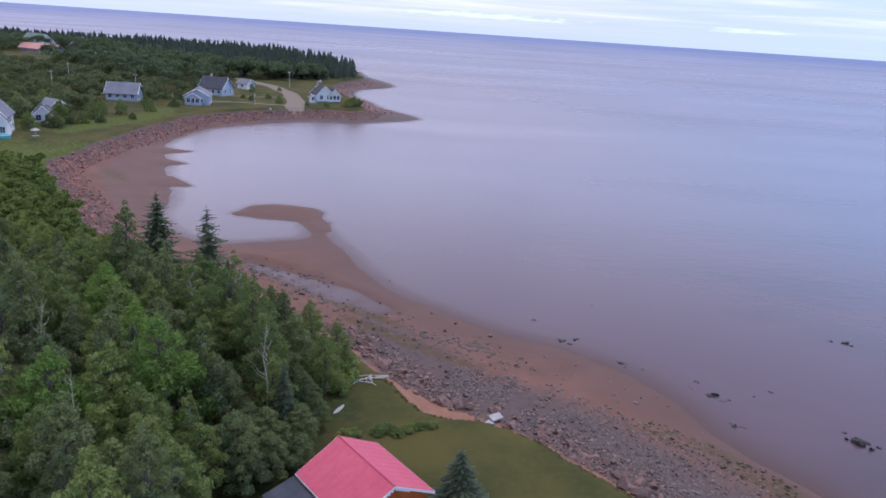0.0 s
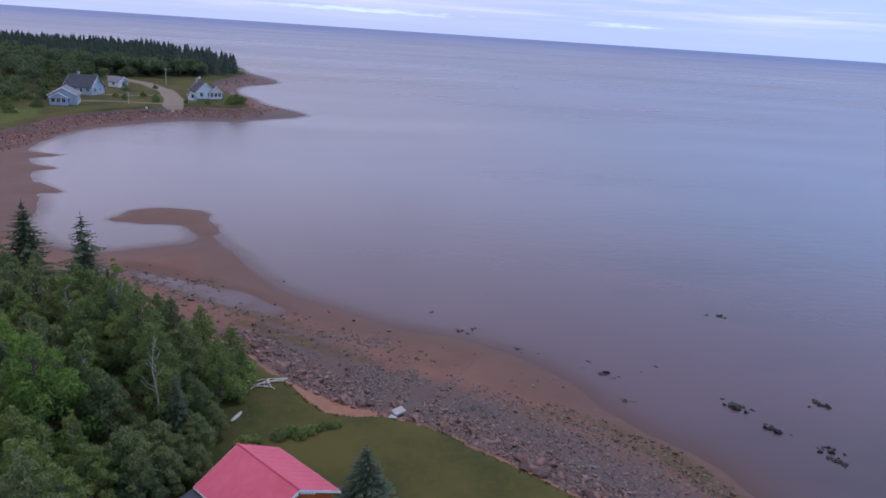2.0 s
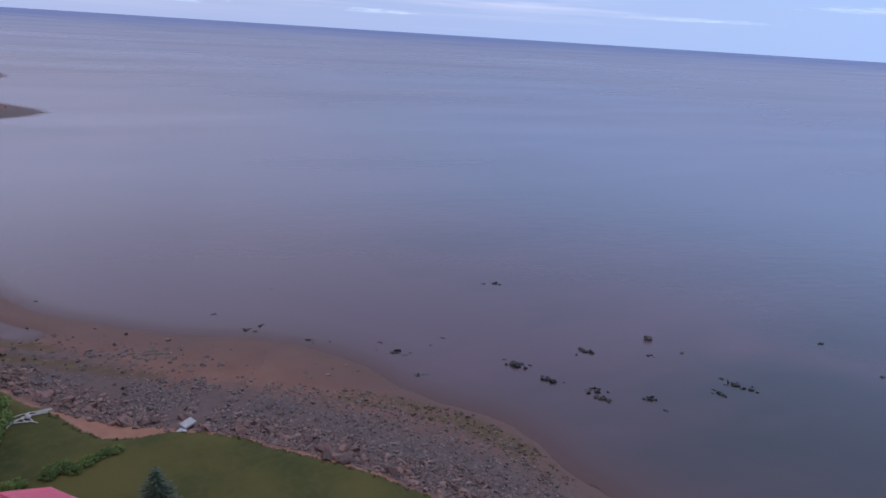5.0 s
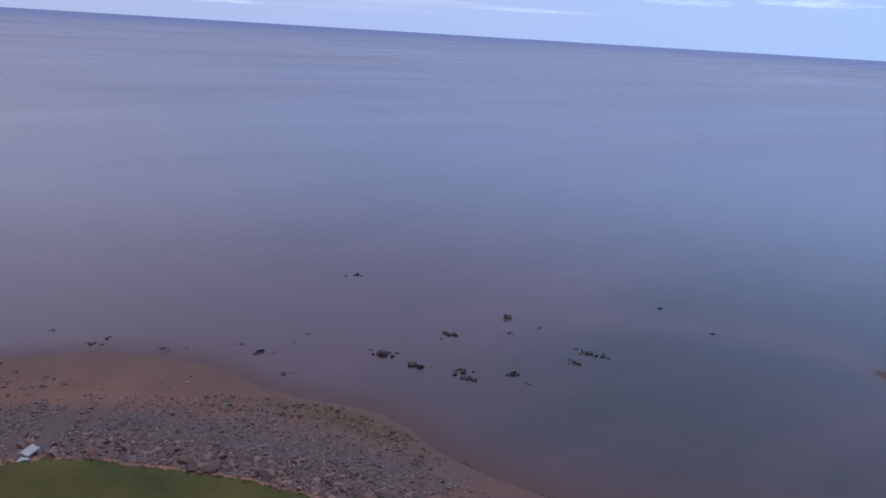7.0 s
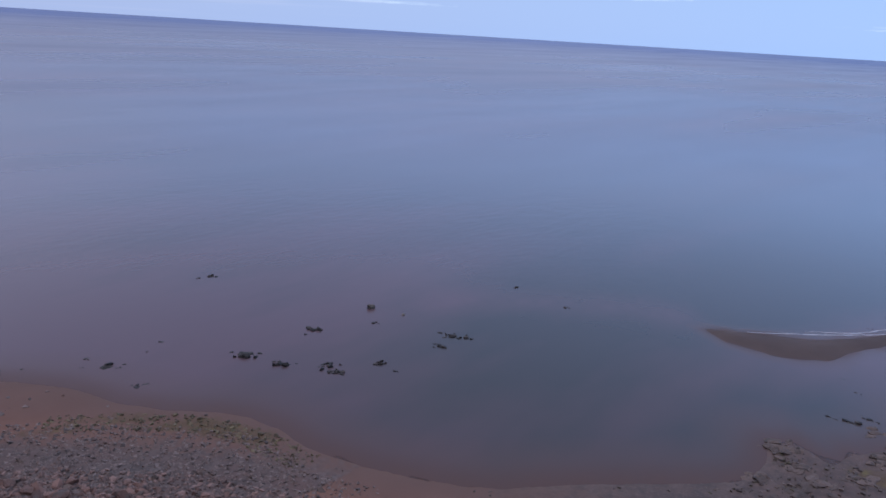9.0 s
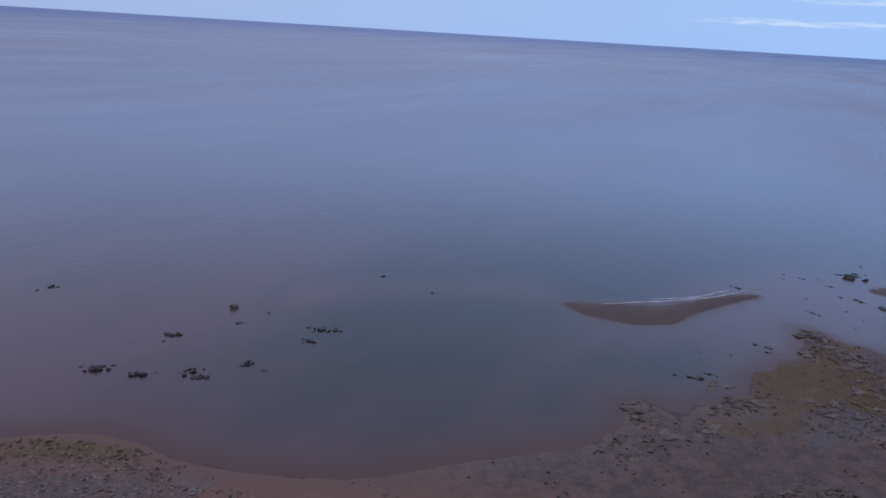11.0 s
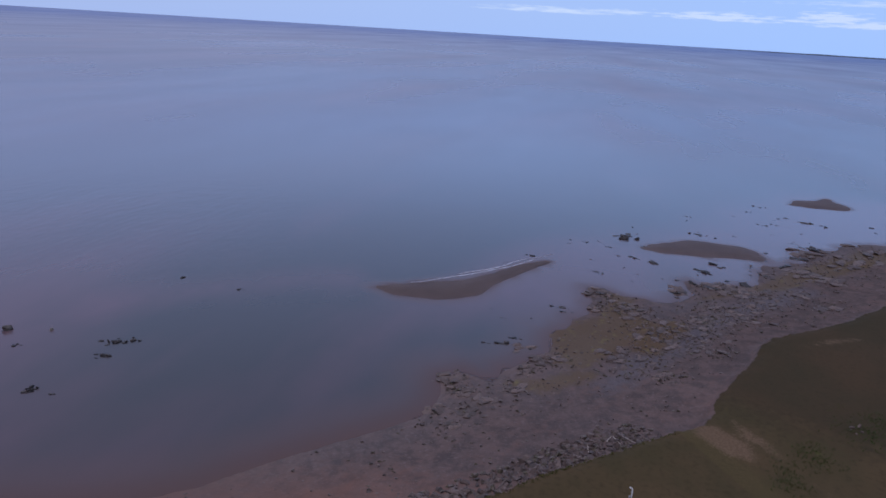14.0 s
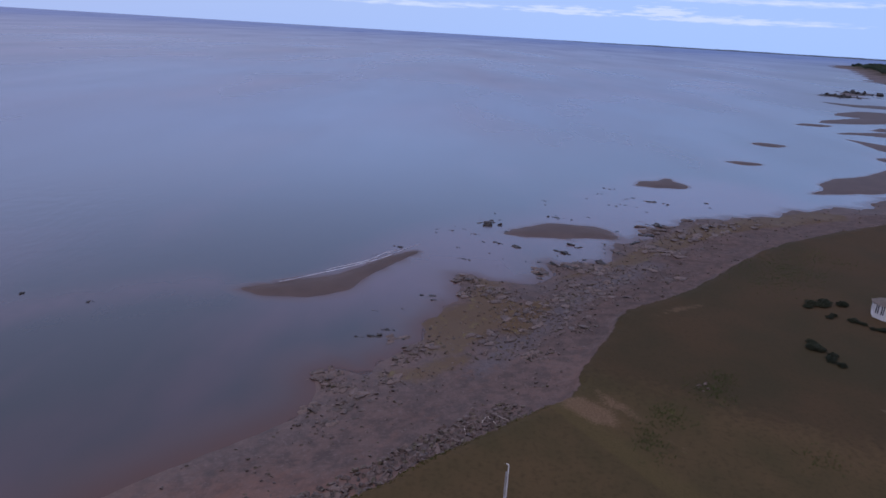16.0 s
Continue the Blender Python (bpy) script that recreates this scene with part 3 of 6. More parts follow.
def sheet(name, xs, ys, zs, material, fields):
    """One ground or water sheet over a grid, with its cover written to point attributes."""
    nx, ny = len(xs), len(ys)
    gx, gy = np.meshgrid(xs, ys)
    me = bpy.data.meshes.new(name)
    me.vertices.add(nx * ny)
    me.vertices.foreach_set("co", np.stack([gx, gy, zs], -1).astype(np.float32).ravel())
    i = np.arange((ny - 1) * nx).reshape(ny - 1, nx)[:, :-1].ravel()
    quads = np.stack([i, i + 1, i + nx + 1, i + nx], -1)
    me.loops.add(quads.size)
    me.loops.foreach_set("vertex_index", quads.ravel().astype(np.int32))
    me.polygons.add(len(quads))
    me.polygons.foreach_set("loop_start", np.arange(0, quads.size, 4, dtype=np.int32))
    me.polygons.foreach_set("use_smooth", np.ones(len(quads), bool))
    me.update(calc_edges=True)
    for key, values in fields.items():
        at = me.attributes.new(key, "FLOAT", "POINT")
        at.data.foreach_set("value", np.asarray(values, np.float32).ravel())
    me.materials.append(material)
    return new(name, me)


XS = axis((-6500, -400, 700, 12), (-400, -110, 12, 2.2), (-110, -50, 2.2, 0.8), (-50, 118, 0.6, 0.7), (118, 420, 0.9, 5), (420, 2400, 5, 60), (2400, 6500, 100, 800))
YS = axis((-6500, -300, 700, 8), (-300, -110, 8, 1.4), (-110, -40, 1.4, 0.7), (-40, 112, 0.6, 0.7), (112, 370, 0.9, 2.6), (370, 900, 3, 40), (900, 6500, 60, 800))
GX, GY = np.meshgrid(XS, YS)
GZ, IN_SHORE, IN_BANK = land(GX, GY)



def heights(p):
    """The height of the ground sheet at places of the plan."""
    p = np.asarray(p, float)
    i = np.clip(np.searchsorted(XS, p[:, 0]) - 1, 0, len(XS) - 2)
    j = np.clip(np.searchsorted(YS, p[:, 1]) - 1, 0, len(YS) - 2)
    u, v = (p[:, 0] - XS[i]) / (XS[i + 1] - XS[i]), (p[:, 1] - YS[j]) / (YS[j + 1] - YS[j])
    return (GZ[j, i] * (1 - u) + GZ[j, i + 1] * u) * (1 - v) + (GZ[j + 1, i] * (1 - u) + GZ[j + 1, i + 1] * u) * v


def height(x, y):
    return float(heights([(x, y)])[0])


# roads, paths and worn ground as chains of (x, y, half width)
ROAD = [(-49.5, 222, 3.0), (-52.5, 238, 3.0), (-60, 262, 2.8), (-72, 285, 2.6), (-84, 299, 2.5), (-97, 312, 2.4), (-122, 332, 2.4), (-190, 365, 2.4)]
DRIVES = [ROAD, [(-51, 226, 1.0), (-66, 226, 0.9), (-76, 224, 1.0)], [(-56, 250, 0.8), (-68, 244, 0.8), (-76, 243, 1.0)],
          [(-52, 232, 0.8), (-46, 237, 0.8)]]
WORN = [[(48.3, -10.5, 0.3), (47.1, -11.8, 1.3), (45.7, -13.1, 1.3), (44.6, -14.0, 0.3)], [(49.6, -13.7, 0.1), (47.8, -14.5, 0.7), (46.2, -15.8, 0.3), (44.5, -16.6, 0.05), (43.1, -17.4, -0.05), (41.7, -18.4, 0.15)],
        [(66.0, -23.1, 0.05), (67.8, -25.9, 0.45), (69.8, -29.4, 0.1)], [(47.6, -13.2, -0.1), (46.8, -14.0, 0.2)]]
track = np.maximum.reduce([np.clip(0.5 + chain(GX, GY, c) / 1.4, 0, 1) for c in DRIVES])
track = np.maximum(track, 0.47 * np.clip(0.6 + chain(GX, GY, [(49.2, -35.2, 0.3), (47.6, -36.8, 0.9)]) / 1.4, 0, 1))
worn = np.maximum.reduce([np.clip(0.5 + chain(GX, GY, c) / 1.3, 0, 1) for c in WORN])
# the mown field ends in a straight line; rough, paler growth begins beyond it
past = (GX - 46.6) * 0.511 - (GY + 9.2) * 0.859
verge = np.clip(past / 0.5, 0, 1) * np.clip(1.25 - past / 3.4, 0, 1) * (GX < 50) * (GX > 28)
BARE = [(-3.4, 51.0, 0.4), (-1.3, 48.8, 1.1), (0.5, 47.4, 1.5), (2.3, 46.6, 1.1), (3.4, 45.8, 0.3)]
bare = np.clip(0.5 + chain(GX, GY, BARE) / 1.0, 0, 1) * (IN_BANK < 0.1)
scarp = np.exp(-((IN_BANK + 0.65) / 0.95) ** 2)
seaward = np.clip(-IN_BANK, 0, None)
shingle = np.clip(1.15 - np.abs(seaward - 5.5) / 7.0, 0, 1) * (GX > -8) * (GX < 31) * (GY > 30)
shingle = np.maximum(shingle, np.clip(0.45 - np.abs(seaward - 6) / 26, 0, 1) * (GX > 42) * (GX < 160) * (GY < 14))
shingle = np.maximum(shingle, np.clip(1.2 - seaward / 7, 0, 1) * (GX < -40))
shingle = np.maximum(shingle, 0.8 * (GY > 205) * (IN_BANK < 0))
weeds = [[(-63, 127, 0.8), (-60.5, 124.6, 1.8), (-57.5, 121, 0.6)], [(-15, 73.4, 0.6), (-11, 71.4, 1.6), (-7.4, 68.8, 1.6), (-4.5, 66.4, 0.6)], [(19, 49.5, 0.2), (23, 46.4, 0.8)], [(77, -7.6, 1.6), (82, -6.5, 0.8)],
         [(23.5, 44, 0.6), (25.3, 42.6, 1.3), (27.6, 38, 1.0)], [(62, -2.0, 2.2), (67, -3.4, 4.0), (72, -7, 3.2)], [(55.3, 3.0, 0.8), (55.6, 0.6, 1.4), (58.6, -3.4, 0.8)],
         [(74, -6.4, 1.6), (80, -7, 1.4)], [(66, -9, 2.0), (73, -12.5, 1.4)], [(84, -17, 0.6), (92, -27, 1.6), (100, -34, 2.4), (112, -46, 3.0), (126, -72, 4.0)], [(-14, 64, 2.0), (-7, 60, 1.2)], [(11, 53.4, -0.4), (18, 48, 0.2)], [(-9, 66, 1.2), (-2, 61, 1.0), (4, 57.5, 0.4)]]
weed = np.maximum.reduce([np.clip(0.55 + chain(GX, GY, c) / 3.0, 0, 1) for c in weeds])
lush = np.clip((-GX - 42) / 6, 0, 1) * np.clip((GY - 70) / 10, 0, 1) * (0.30 + 0.42 * np.clip((150 - GY) / 25, 0, 1))
lush = np.maximum(lush, np.clip(0.5 + chain(GX, GY, [(-80, 198, 3.0), (-79, 182, 4.5), (-83, 166, 5.0), (-84, 152, 3.0)]) / 5, 0, 1) * 0.8)
lush = np.maximum(lush, np.clip(0.5 + chain(GX, GY, [(53.4, -24.8, 0.9), (50, -22, 0.2), (47.1, -19, 0.9), (44.9, -17.2, 0.9), (42.4, -15.6, 0.6)]) / 2.5, 0, 1) * 0.4)
lush = np.maximum(lush, np.clip(0.5 + chain(GX, GY, [(71, -32, 0.6), (76, -37, 2.0), (83, -44, 3.0), (92, -54, 3.0)]) / 4, 0, 1) * 0.27)
shelf_rock = np.clip((GX - 30) / 12, 0, 1) * np.clip(1.25 - np.abs(seaward - 7) / 20, 0, 1) * (GY < 22) + 0.95 * np.clip((GX - 70) / 20, 0, 1) * (IN_SHORE > -1.5) * (GY < 0)
fields = {
    "shelf": np.clip(shelf_rock, 0, 1) * (IN_BANK < 1.6), "verge": verge,
    "shoal": np.clip((GX - 58) / 10, 0, 1) * (IN_BANK < -1),
    "grass": np.clip(0.5 + (IN_BANK - 0.15) / 0.9, 0, 1) , "worn": worn, "clay": np.maximum(scarp * (0.62 + 0.4 * swell(GX, GY, 2.2, 10.0)) * (GY > 30) * (GX > -12) + bare, 0),
    "sky_sheen": np.clip(0.5 + chain(GX, GY, [(55.5, -4.6, 1.0), (61.5, -8, 2.2), (70, -14, 2.2), (78, -18.6, 2.0), (90, -30, 2.0)]) / 5, 0, 1),
    "moor": np.clip((GX - 44 - 0.5 * (GY + 20)) / 10, 0, 1),
    "shingle": shingle, "weed": weed, "track": track, "lush": lush,
    "dry": np.clip((GX - 22) / 14, 0, 1) * np.clip((30 - GY) / 14, 0, 1),
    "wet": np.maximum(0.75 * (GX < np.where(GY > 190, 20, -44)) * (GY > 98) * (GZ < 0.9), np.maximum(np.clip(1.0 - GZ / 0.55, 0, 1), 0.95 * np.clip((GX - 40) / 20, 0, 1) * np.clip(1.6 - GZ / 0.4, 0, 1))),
}
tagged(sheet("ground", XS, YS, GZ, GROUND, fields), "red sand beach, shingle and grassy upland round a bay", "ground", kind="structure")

WX = axis((-6000, -400, 700, 14), (-400, -110, 14, 3), (-110, 160, 2.0, 2.0), (160, 420, 2.2, 6), (420, 6000, 8, 500))
WY = axis((-6000, -300, 700, 8), (-300, -110, 8, 2.4), (-110, 120, 2.0, 2.0), (120, 370, 2.0, 3.0), (370, 6000, 6, 500))
SX, SY = np.meshgrid(WX, WY)
DEPTH = np.clip(-land(SX, SY)[0], 0, 4)
# reddish silt; the last chain also paints reflected sky round the coast banks
SILT_SHEEN = np.clip((SY - 22) / 36, 0, 1) * np.clip((120 - SX) / 80, 0, 1) + np.clip(0.5 + chain(SX, SY, [(60, 46, 2), (70, 36, 3), (76, 26, 3)]) / 8, 0, 1) * 0.7 + np.clip(0.5 + chain(SX, SY, [(72, 12, 2), (84, 2, 6), (97, -8, 9), (112, -28, 12), (140, -60, 16)]) / 16, 0, 1) * 0.8
sea = sheet("water", WX, WY, np.zeros_like(SX), WATER, {"depth": DEPTH, "silt_sheen": SILT_SHEEN})
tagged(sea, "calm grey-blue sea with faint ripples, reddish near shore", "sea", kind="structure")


# ---- building blocks ----
def part(name, bm, material, parent=None, label="", smooth=False):
    me = bpy.data.meshes.new(name)
    bm.normal_update()
    bm.to_mesh(me)
    bm.free()
    if smooth:
        me.polygons.foreach_set("use_smooth", np.ones(len(me.polygons), bool))
    me.materials.append(material)
    ob = new(name, me)
    ob.parent = parent
    if label:
        ob["label"] = label
    return ob


def pieces(name, verts, faces, material, smooth=False):
    me = bpy.data.meshes.new(name)
    me.from_pydata(verts, [], faces)
    me.materials.append(material)
    if smooth:
        me.polygons.foreach_set("use_smooth", np.ones(len(me.polygons), bool))
    return me


def thing(name, m, label, category, group="", kind=""):
    ob = new(name)
    ob.empty_display_size = 0.3
    ob.matrix_world = m
    return tagged(ob, label, category, group, kind)


def box(bm, x0, y0, z0, x1, y1, z1):
    v = [bm.verts.new(c) for c in ((x0, y0, z0), (x1, y0, z0), (x1, y1, z0), (x0, y1, z0), (x0, y0, z1), (x1, y0, z1), (x1, y1, z1), (x0, y1, z1))]
    for f in ((3, 2, 1, 0), (4, 5, 6, 7), (0, 1, 5, 4), (1, 2, 6, 5), (2, 3, 7, 6), (3, 0, 4, 7)):
        bm.faces.new([v[i] for i in f])
    return v


def bar(bm, p, q, r0, r1, sides=7):
    """A tapered round stick from p to q."""
    p, q = Vector(p), Vector(q)
    turn = (q - p).to_track_quat("Z", "Y").to_matrix()
    rings = []
    for c, r in ((p, r0), (q, r1)):
        rings.append([bm.verts.new(c + turn @ Vector((r * math.cos(2 * math.pi * k / sides), r * math.sin(2 * math.pi * k / sides), 0))) for k in range(sides)])
    for k in range(sides):
        bm.faces.new([rings[0][k], rings[0][(k + 1) % sides], rings[1][(k + 1) % sides], rings[1][k]])
    bm.faces.new(rings[0][::-1])
    bm.faces.new(rings[1])


def bent(bm, points, r0, r1, sides=7):
    for i in range(len(points) - 1):
        n = len(points) - 1
        bar(bm, points[i], points[i + 1], r0 + (r1 - r0) * i / n, r0 + (r1 - r0) * (i + 1) / n, sides)


def stone_shape(rng, flat=0.6, points=15, chunky=0.0):
    """Vertices and triangles of one angular stone about 1 m long, its foot at z = 0."""
    bm = bmesh.new()
    for _ in range(points):
        d = rng.normal(size=3)
        d /= np.linalg.norm(d)
        d = np.sign(d) * np.abs(d) ** (1.0 - chunky)
        r = rng.uniform(0.82, 1.0)
        bm.verts.new((0.5 * r * d[0], 0.40 * r * d[1], 0.5 * flat * r * d[2]))
    out = bmesh.ops.convex_hull(bm, input=bm.verts)
    bmesh.ops.delete(bm, geom=[g for g in out["geom_interior"] if isinstance(g, bmesh.types.BMVert)], context="VERTS")
    bmesh.ops.triangulate(bm, faces=bm.faces)
    bm.verts.index_update()
    v = np.array([q.co[:] for q in bm.verts])
    f = np.array([[q.index for q in t.verts] for t in bm.faces])
    bm.free()
    v[:, 2] -= v[:, 2].min() * 0.55
    return v, f


rng = np.random.default_rng(7)
STONES = [stone_shape(rng, rng.uniform(0.5, 0.85), 15, 0.25) for _ in range(10)]
SLABS = [stone_shape(rng, rng.uniform(0.20, 0.34), 16, 0.3) for _ in range(8)]


def stone_meshes(name, shapes, material):
    return [pieces(name, v.tolist(), f.tolist(), material) for v, f in shapes]


def strewn(name, places, sizes, shapes, material, rng, sink=0.12, tilt=0.25):
    """Many small stones joined into one mesh. places: x, y, z."""
    V, F, n = [], [], 0
    for (x, y, z), s in zip(places, sizes):
        v, f = shapes[rng.integers(len(shapes))]
        a = rng.uniform(0, 6.283)
        m = np.array(Euler((rng.normal() * tilt, rng.normal() * tilt, a)).to_matrix())
        V.append((v * s) @ m.T + (x, y, z - sink * s))
        F.append(f + n)
        n += len(v)
    return new(name, pieces(name, np.vstack(V).tolist(), np.vstack(F).tolist(), material))


def along(line, rng, n, near, far, power=1.0):
    """n places beside a line, at near..far metres to its left (seaward when it runs as the bank does)."""
    line = np.asarray(line, float)
    d = np.diff(line, axis=0)
    ln = np.hypot(*d.T)
    cut = np.r_[0, np.cumsum(ln)]
    s = rng.uniform(0, cut[-1], n)
    k = np.clip(np.searchsorted(cut, s) - 1, 0, len(d) - 1)
    p = line[k] + d[k] * ((s - cut[k]) / ln[k])[:, None]
    side = np.stack([-d[k, 1], d[k, 0]], -1) / ln[k][:, None]
    return p + side * (near + (far - near) * rng.uniform(0, 1, n) ** power)[:, None]


def lifted(p):
    return np.c_[p, heights(p)]


# ---- trees ----
def leaves(rng, centres, radii, per, size, flat=0.9, droop=0.0):
    """Leaf sprays over clumps: folded four-cornered tufts, as vertices and triangles."""
    V, F = [], []
    n = 0
    for c, r in zip(centres, radii):
        k = max(6, int(per * (r / np.mean(radii)) ** 2))
        d = rng.normal(size=(k, 3))
        d /= np.linalg.norm(d, axis=1)[:, None]
        d[:, 2] = np.where(d[:, 2] < -0.35, -d[:, 2], d[:, 2])
        p = c + d * (r * rng.uniform(0.62, 1.08, k)[:, None]) * (1, 1, flat)
        nrm = d + rng.normal(size=(k, 3)) * 0.55
        nrm /= np.linalg.norm(nrm, axis=1)[:, None]
        t = np.cross(nrm, rng.normal(size=(k, 3)))
        t /= np.linalg.norm(t, axis=1)[:, None] + 1e-9
        b = np.cross(nrm, t)
        s = size * rng.uniform(0.55, 1.25, k)[:, None]
        quad = np.stack([p - t * s, p - b * s * 0.55 + nrm * s * 0.22, p + t * s - (0, 0, droop), p + b * s * 0.55 + nrm * s * 0.22], 1)
        V.append(quad.reshape(-1, 3))
        i = n + 4 * np.arange(k)[:, None]
        F.append(np.vstack([i + (0, 1, 2), i + (0, 2, 3)]))
        n += 4 * k
    return np.vstack(V), np.vstack(F)


def broadleaf(rng, tall, wide, leaf, per, size, pale=False, name="tree", label="", sparse=1.0):
    """A many-stemmed young broadleaf tree: trunk, limbs and a crown of leaf clumps."""
    root = thing(name, Matrix(), label, "tree")
    bm = bmesh.new()
    trunk_top = Vector((rng.normal() * 0.15, rng.normal() * 0.15, tall * 0.82))
    mid = Vector((rng.normal() * 0.12, rng.normal() * 0.12, tall * 0.42))
    bent(bm, [(0, 0, -0.3), mid, trunk_top], 0.026 * tall, 0.006 * tall, 6)
    part("trunk", bm, PALE_BARK if pale else BARK, root)
    centres, radii = [], []
    bm = bmesh.new()
    n = int(38 * sparse)
    for k in range(n):
        s = 0.22 + 0.78 * (k + 0.5) / n
        a = k * 2.4 + rng.uniform(-0.5, 0.5)
        out = wide * (0.46 * math.sin(min(1.0, (1.06 - s) * 1.45) * math.pi / 2) + 0.02) * rng.uniform(0.7, 1.15)
        tip = Vector((out * math.cos(a), out * math.sin(a), tall * s * 0.93 + rng.normal() * 0.15))
        zf = max(0.2, tip.z - 0.55 * out - 0.2)
        foot = mid * (zf / mid.z) if zf < mid.z else mid.lerp(trunk_top, min(1.0, (zf - mid.z) / (trunk_top.z - mid.z)))
        bar(bm, foot, tip, 0.006 * tall, 0.002 * tall, 4)
        centres.append(tip[:])
        radii.append(wide * rng.uniform(0.12, 0.21) * (1.15 - 0.55 * s))
    part("limb", bm, PALE_BARK if pale else BARK, root)
    centres.append((0, 0, tall * 0.55))
    radii.append(wide * 0.34)
    centres.append((trunk_top.x, trunk_top.y, tall * 0.93))
    radii.append(wide * 0.12)
    centres.append((trunk_top.x * 1.1, trunk_top.y * 1.1, tall * 1.0))
    radii.append(wide * 0.08)
    v, f = leaves(rng, np.array(centres), np.array(radii), per, size)
    crown = new("crown", pieces("crown", v.tolist(), f.tolist(), leaf))
    crown.parent = root
    return root


def spruce(rng, tall, wide, whorls, name="spruce_tree", label="", thin=1.0):
    """A spruce: a straight trunk and whorls of drooping boughs with side twigs."""
    root = thing(name, Matrix(), label, "tree")
    bm = bmesh.new()
    bar(bm, (0, 0, -0.3), (0, 0, tall), 0.016 * tall, 0.003 * tall, 7)
    part("trunk", bm, BARK, root)
    V, F, n = [], [], 0
    for w in range(whorls):
        s = 0.06 + 0.93 * (w / whorls) ** 0.95
        reach = wide * 0.5 * (1.02 - s) ** 0.85
        boughs = int(9 * thin + 2)
        for k in range(boughs):
            a = 6.283 * (k + rng.uniform(-0.25, 0.25)) / boughs + w * 1.3
            ln = reach * (rng.uniform(0.7, 1.15) if thin > 0.9 else rng.uniform(0.5, 1.25)) + 0.05
            d, e = np.array([math.cos(a), math.sin(a), 0]), np.array([-math.sin(a), math.cos(a), 0])
            z0 = tall * s + rng.normal() * 0.28 * tall / whorls
            steps = 4
            for j in range(steps):
                u0, u1 = j / steps, (j + 1.25) / steps
                rise0, rise1 = ln * (-0.30 * u0 + 0.16 * u0 * u0), ln * (-0.30 * u1 + 0.16 * u1 * u1)
                p0, p1 = d * ln * u0 + (0, 0, z0 + rise0), d * ln * u1 + (0, 0, z0 + rise1)
                half = ln * (0.33 if thin > 0.9 else 0.31) * (1.05 - u0) + 0.05
                for side in (-1, 1):
                    tipv = p0 * 0.35 + p1 * 0.65 + e * side * half * rng.uniform(0.7, 1.2) - (0, 0, half * 0.35)
                    V += [p0, p1, tipv, p0 * 0.5 + p1 * 0.5 - (0, 0, half * 0.45)]
                    F += [(n, n + 1, n + 2), (n, n + 2, n + 3)]
                    n += 4
    crown = new("crown", pieces("crown", [tuple(v) for v in V], F, NEEDLE))
    crown.parent = root
    return root


def within(ring, rng, gap, rows_of=400):
    """Places spread through a ring of the plan, none nearer to another than gap."""
    ring = np.array(ring, float)
    lo, hi = ring.min(0), ring.max(0)
    got = []
    for _ in range(rows_of):
        p = rng.uniform(lo, hi, (40, 2))
        for q in p[inside(p[:, 0], p[:, 1], ring)]:
            if not got or np.min(np.hypot(*(np.array(got) - q).T)) > gap:
                got.append(q)
    return np.array(got)


trng = np.random.default_rng(21)
KINDS = [
    broadleaf(trng, 7.6, 4.0, LEAF, 170, 0.098, label="dark green young broadleaf tree in a thicket"),
    broadleaf(trng, 6.8, 3.5, LEAF, 170, 0.098, label="dark green young broadleaf tree in a thicket"),
    broadleaf(trng, 8.4, 3.2, LEAF_GREY, 170, 0.096, label="slender tree with a grey-green crown in a thicket"),
    broadleaf(trng, 7.2, 4.6, LEAF_BRIGHT, 170, 0.100, label="bright green spreading broadleaf tree in a thicket"),
    broadleaf(trng, 5.6, 3.8, LEAF_GREY, 180, 0.108, label="low bushy broadleaf tree in a thicket"),
    broadleaf(trng, 8.0, 2.8, LEAF, 120, 0.105, pale=True, label="thin poplar with a pale stem in a thicket", sparse=0.8),
]
BUSH = broadleaf(trng, 1.7, 2.4, LEAF, 60, 0.11, name="shrub", label="rounded green shrub on grass")
tagged(BUSH, category="shrub")
BUSH_DARK = broadleaf(trng, 1.5, 2.4, DARK_LEAF, 60, 0.11, name="dark_shrub", label="dark low shrub in a bed on dry grass")
tagged(BUSH_DARK, category="shrub")
SPRUCE_YOUNG = spruce(trng, 6.2, 3.0, 26, label="young dark green spruce on a thicket's edge")

used = set()


def planted(ob, x, y, turn=0.0, size=1.0, tall=1.0, z=None, label="", group=""):
    """Sets the thing itself the first time, then copies of it."""
    m = pose(x, y, height(x, y) if z is None else z, 0, 0, turn) @ Matrix.Diagonal((size, size, size * tall, 1))
    if ob.name in used:
        ob = copy_thing(ob, m)
        ob.matrix_basis = m
    else:
        used.add(ob.name)
        ob.matrix_basis = m
    return tagged(ob, label, group=group)


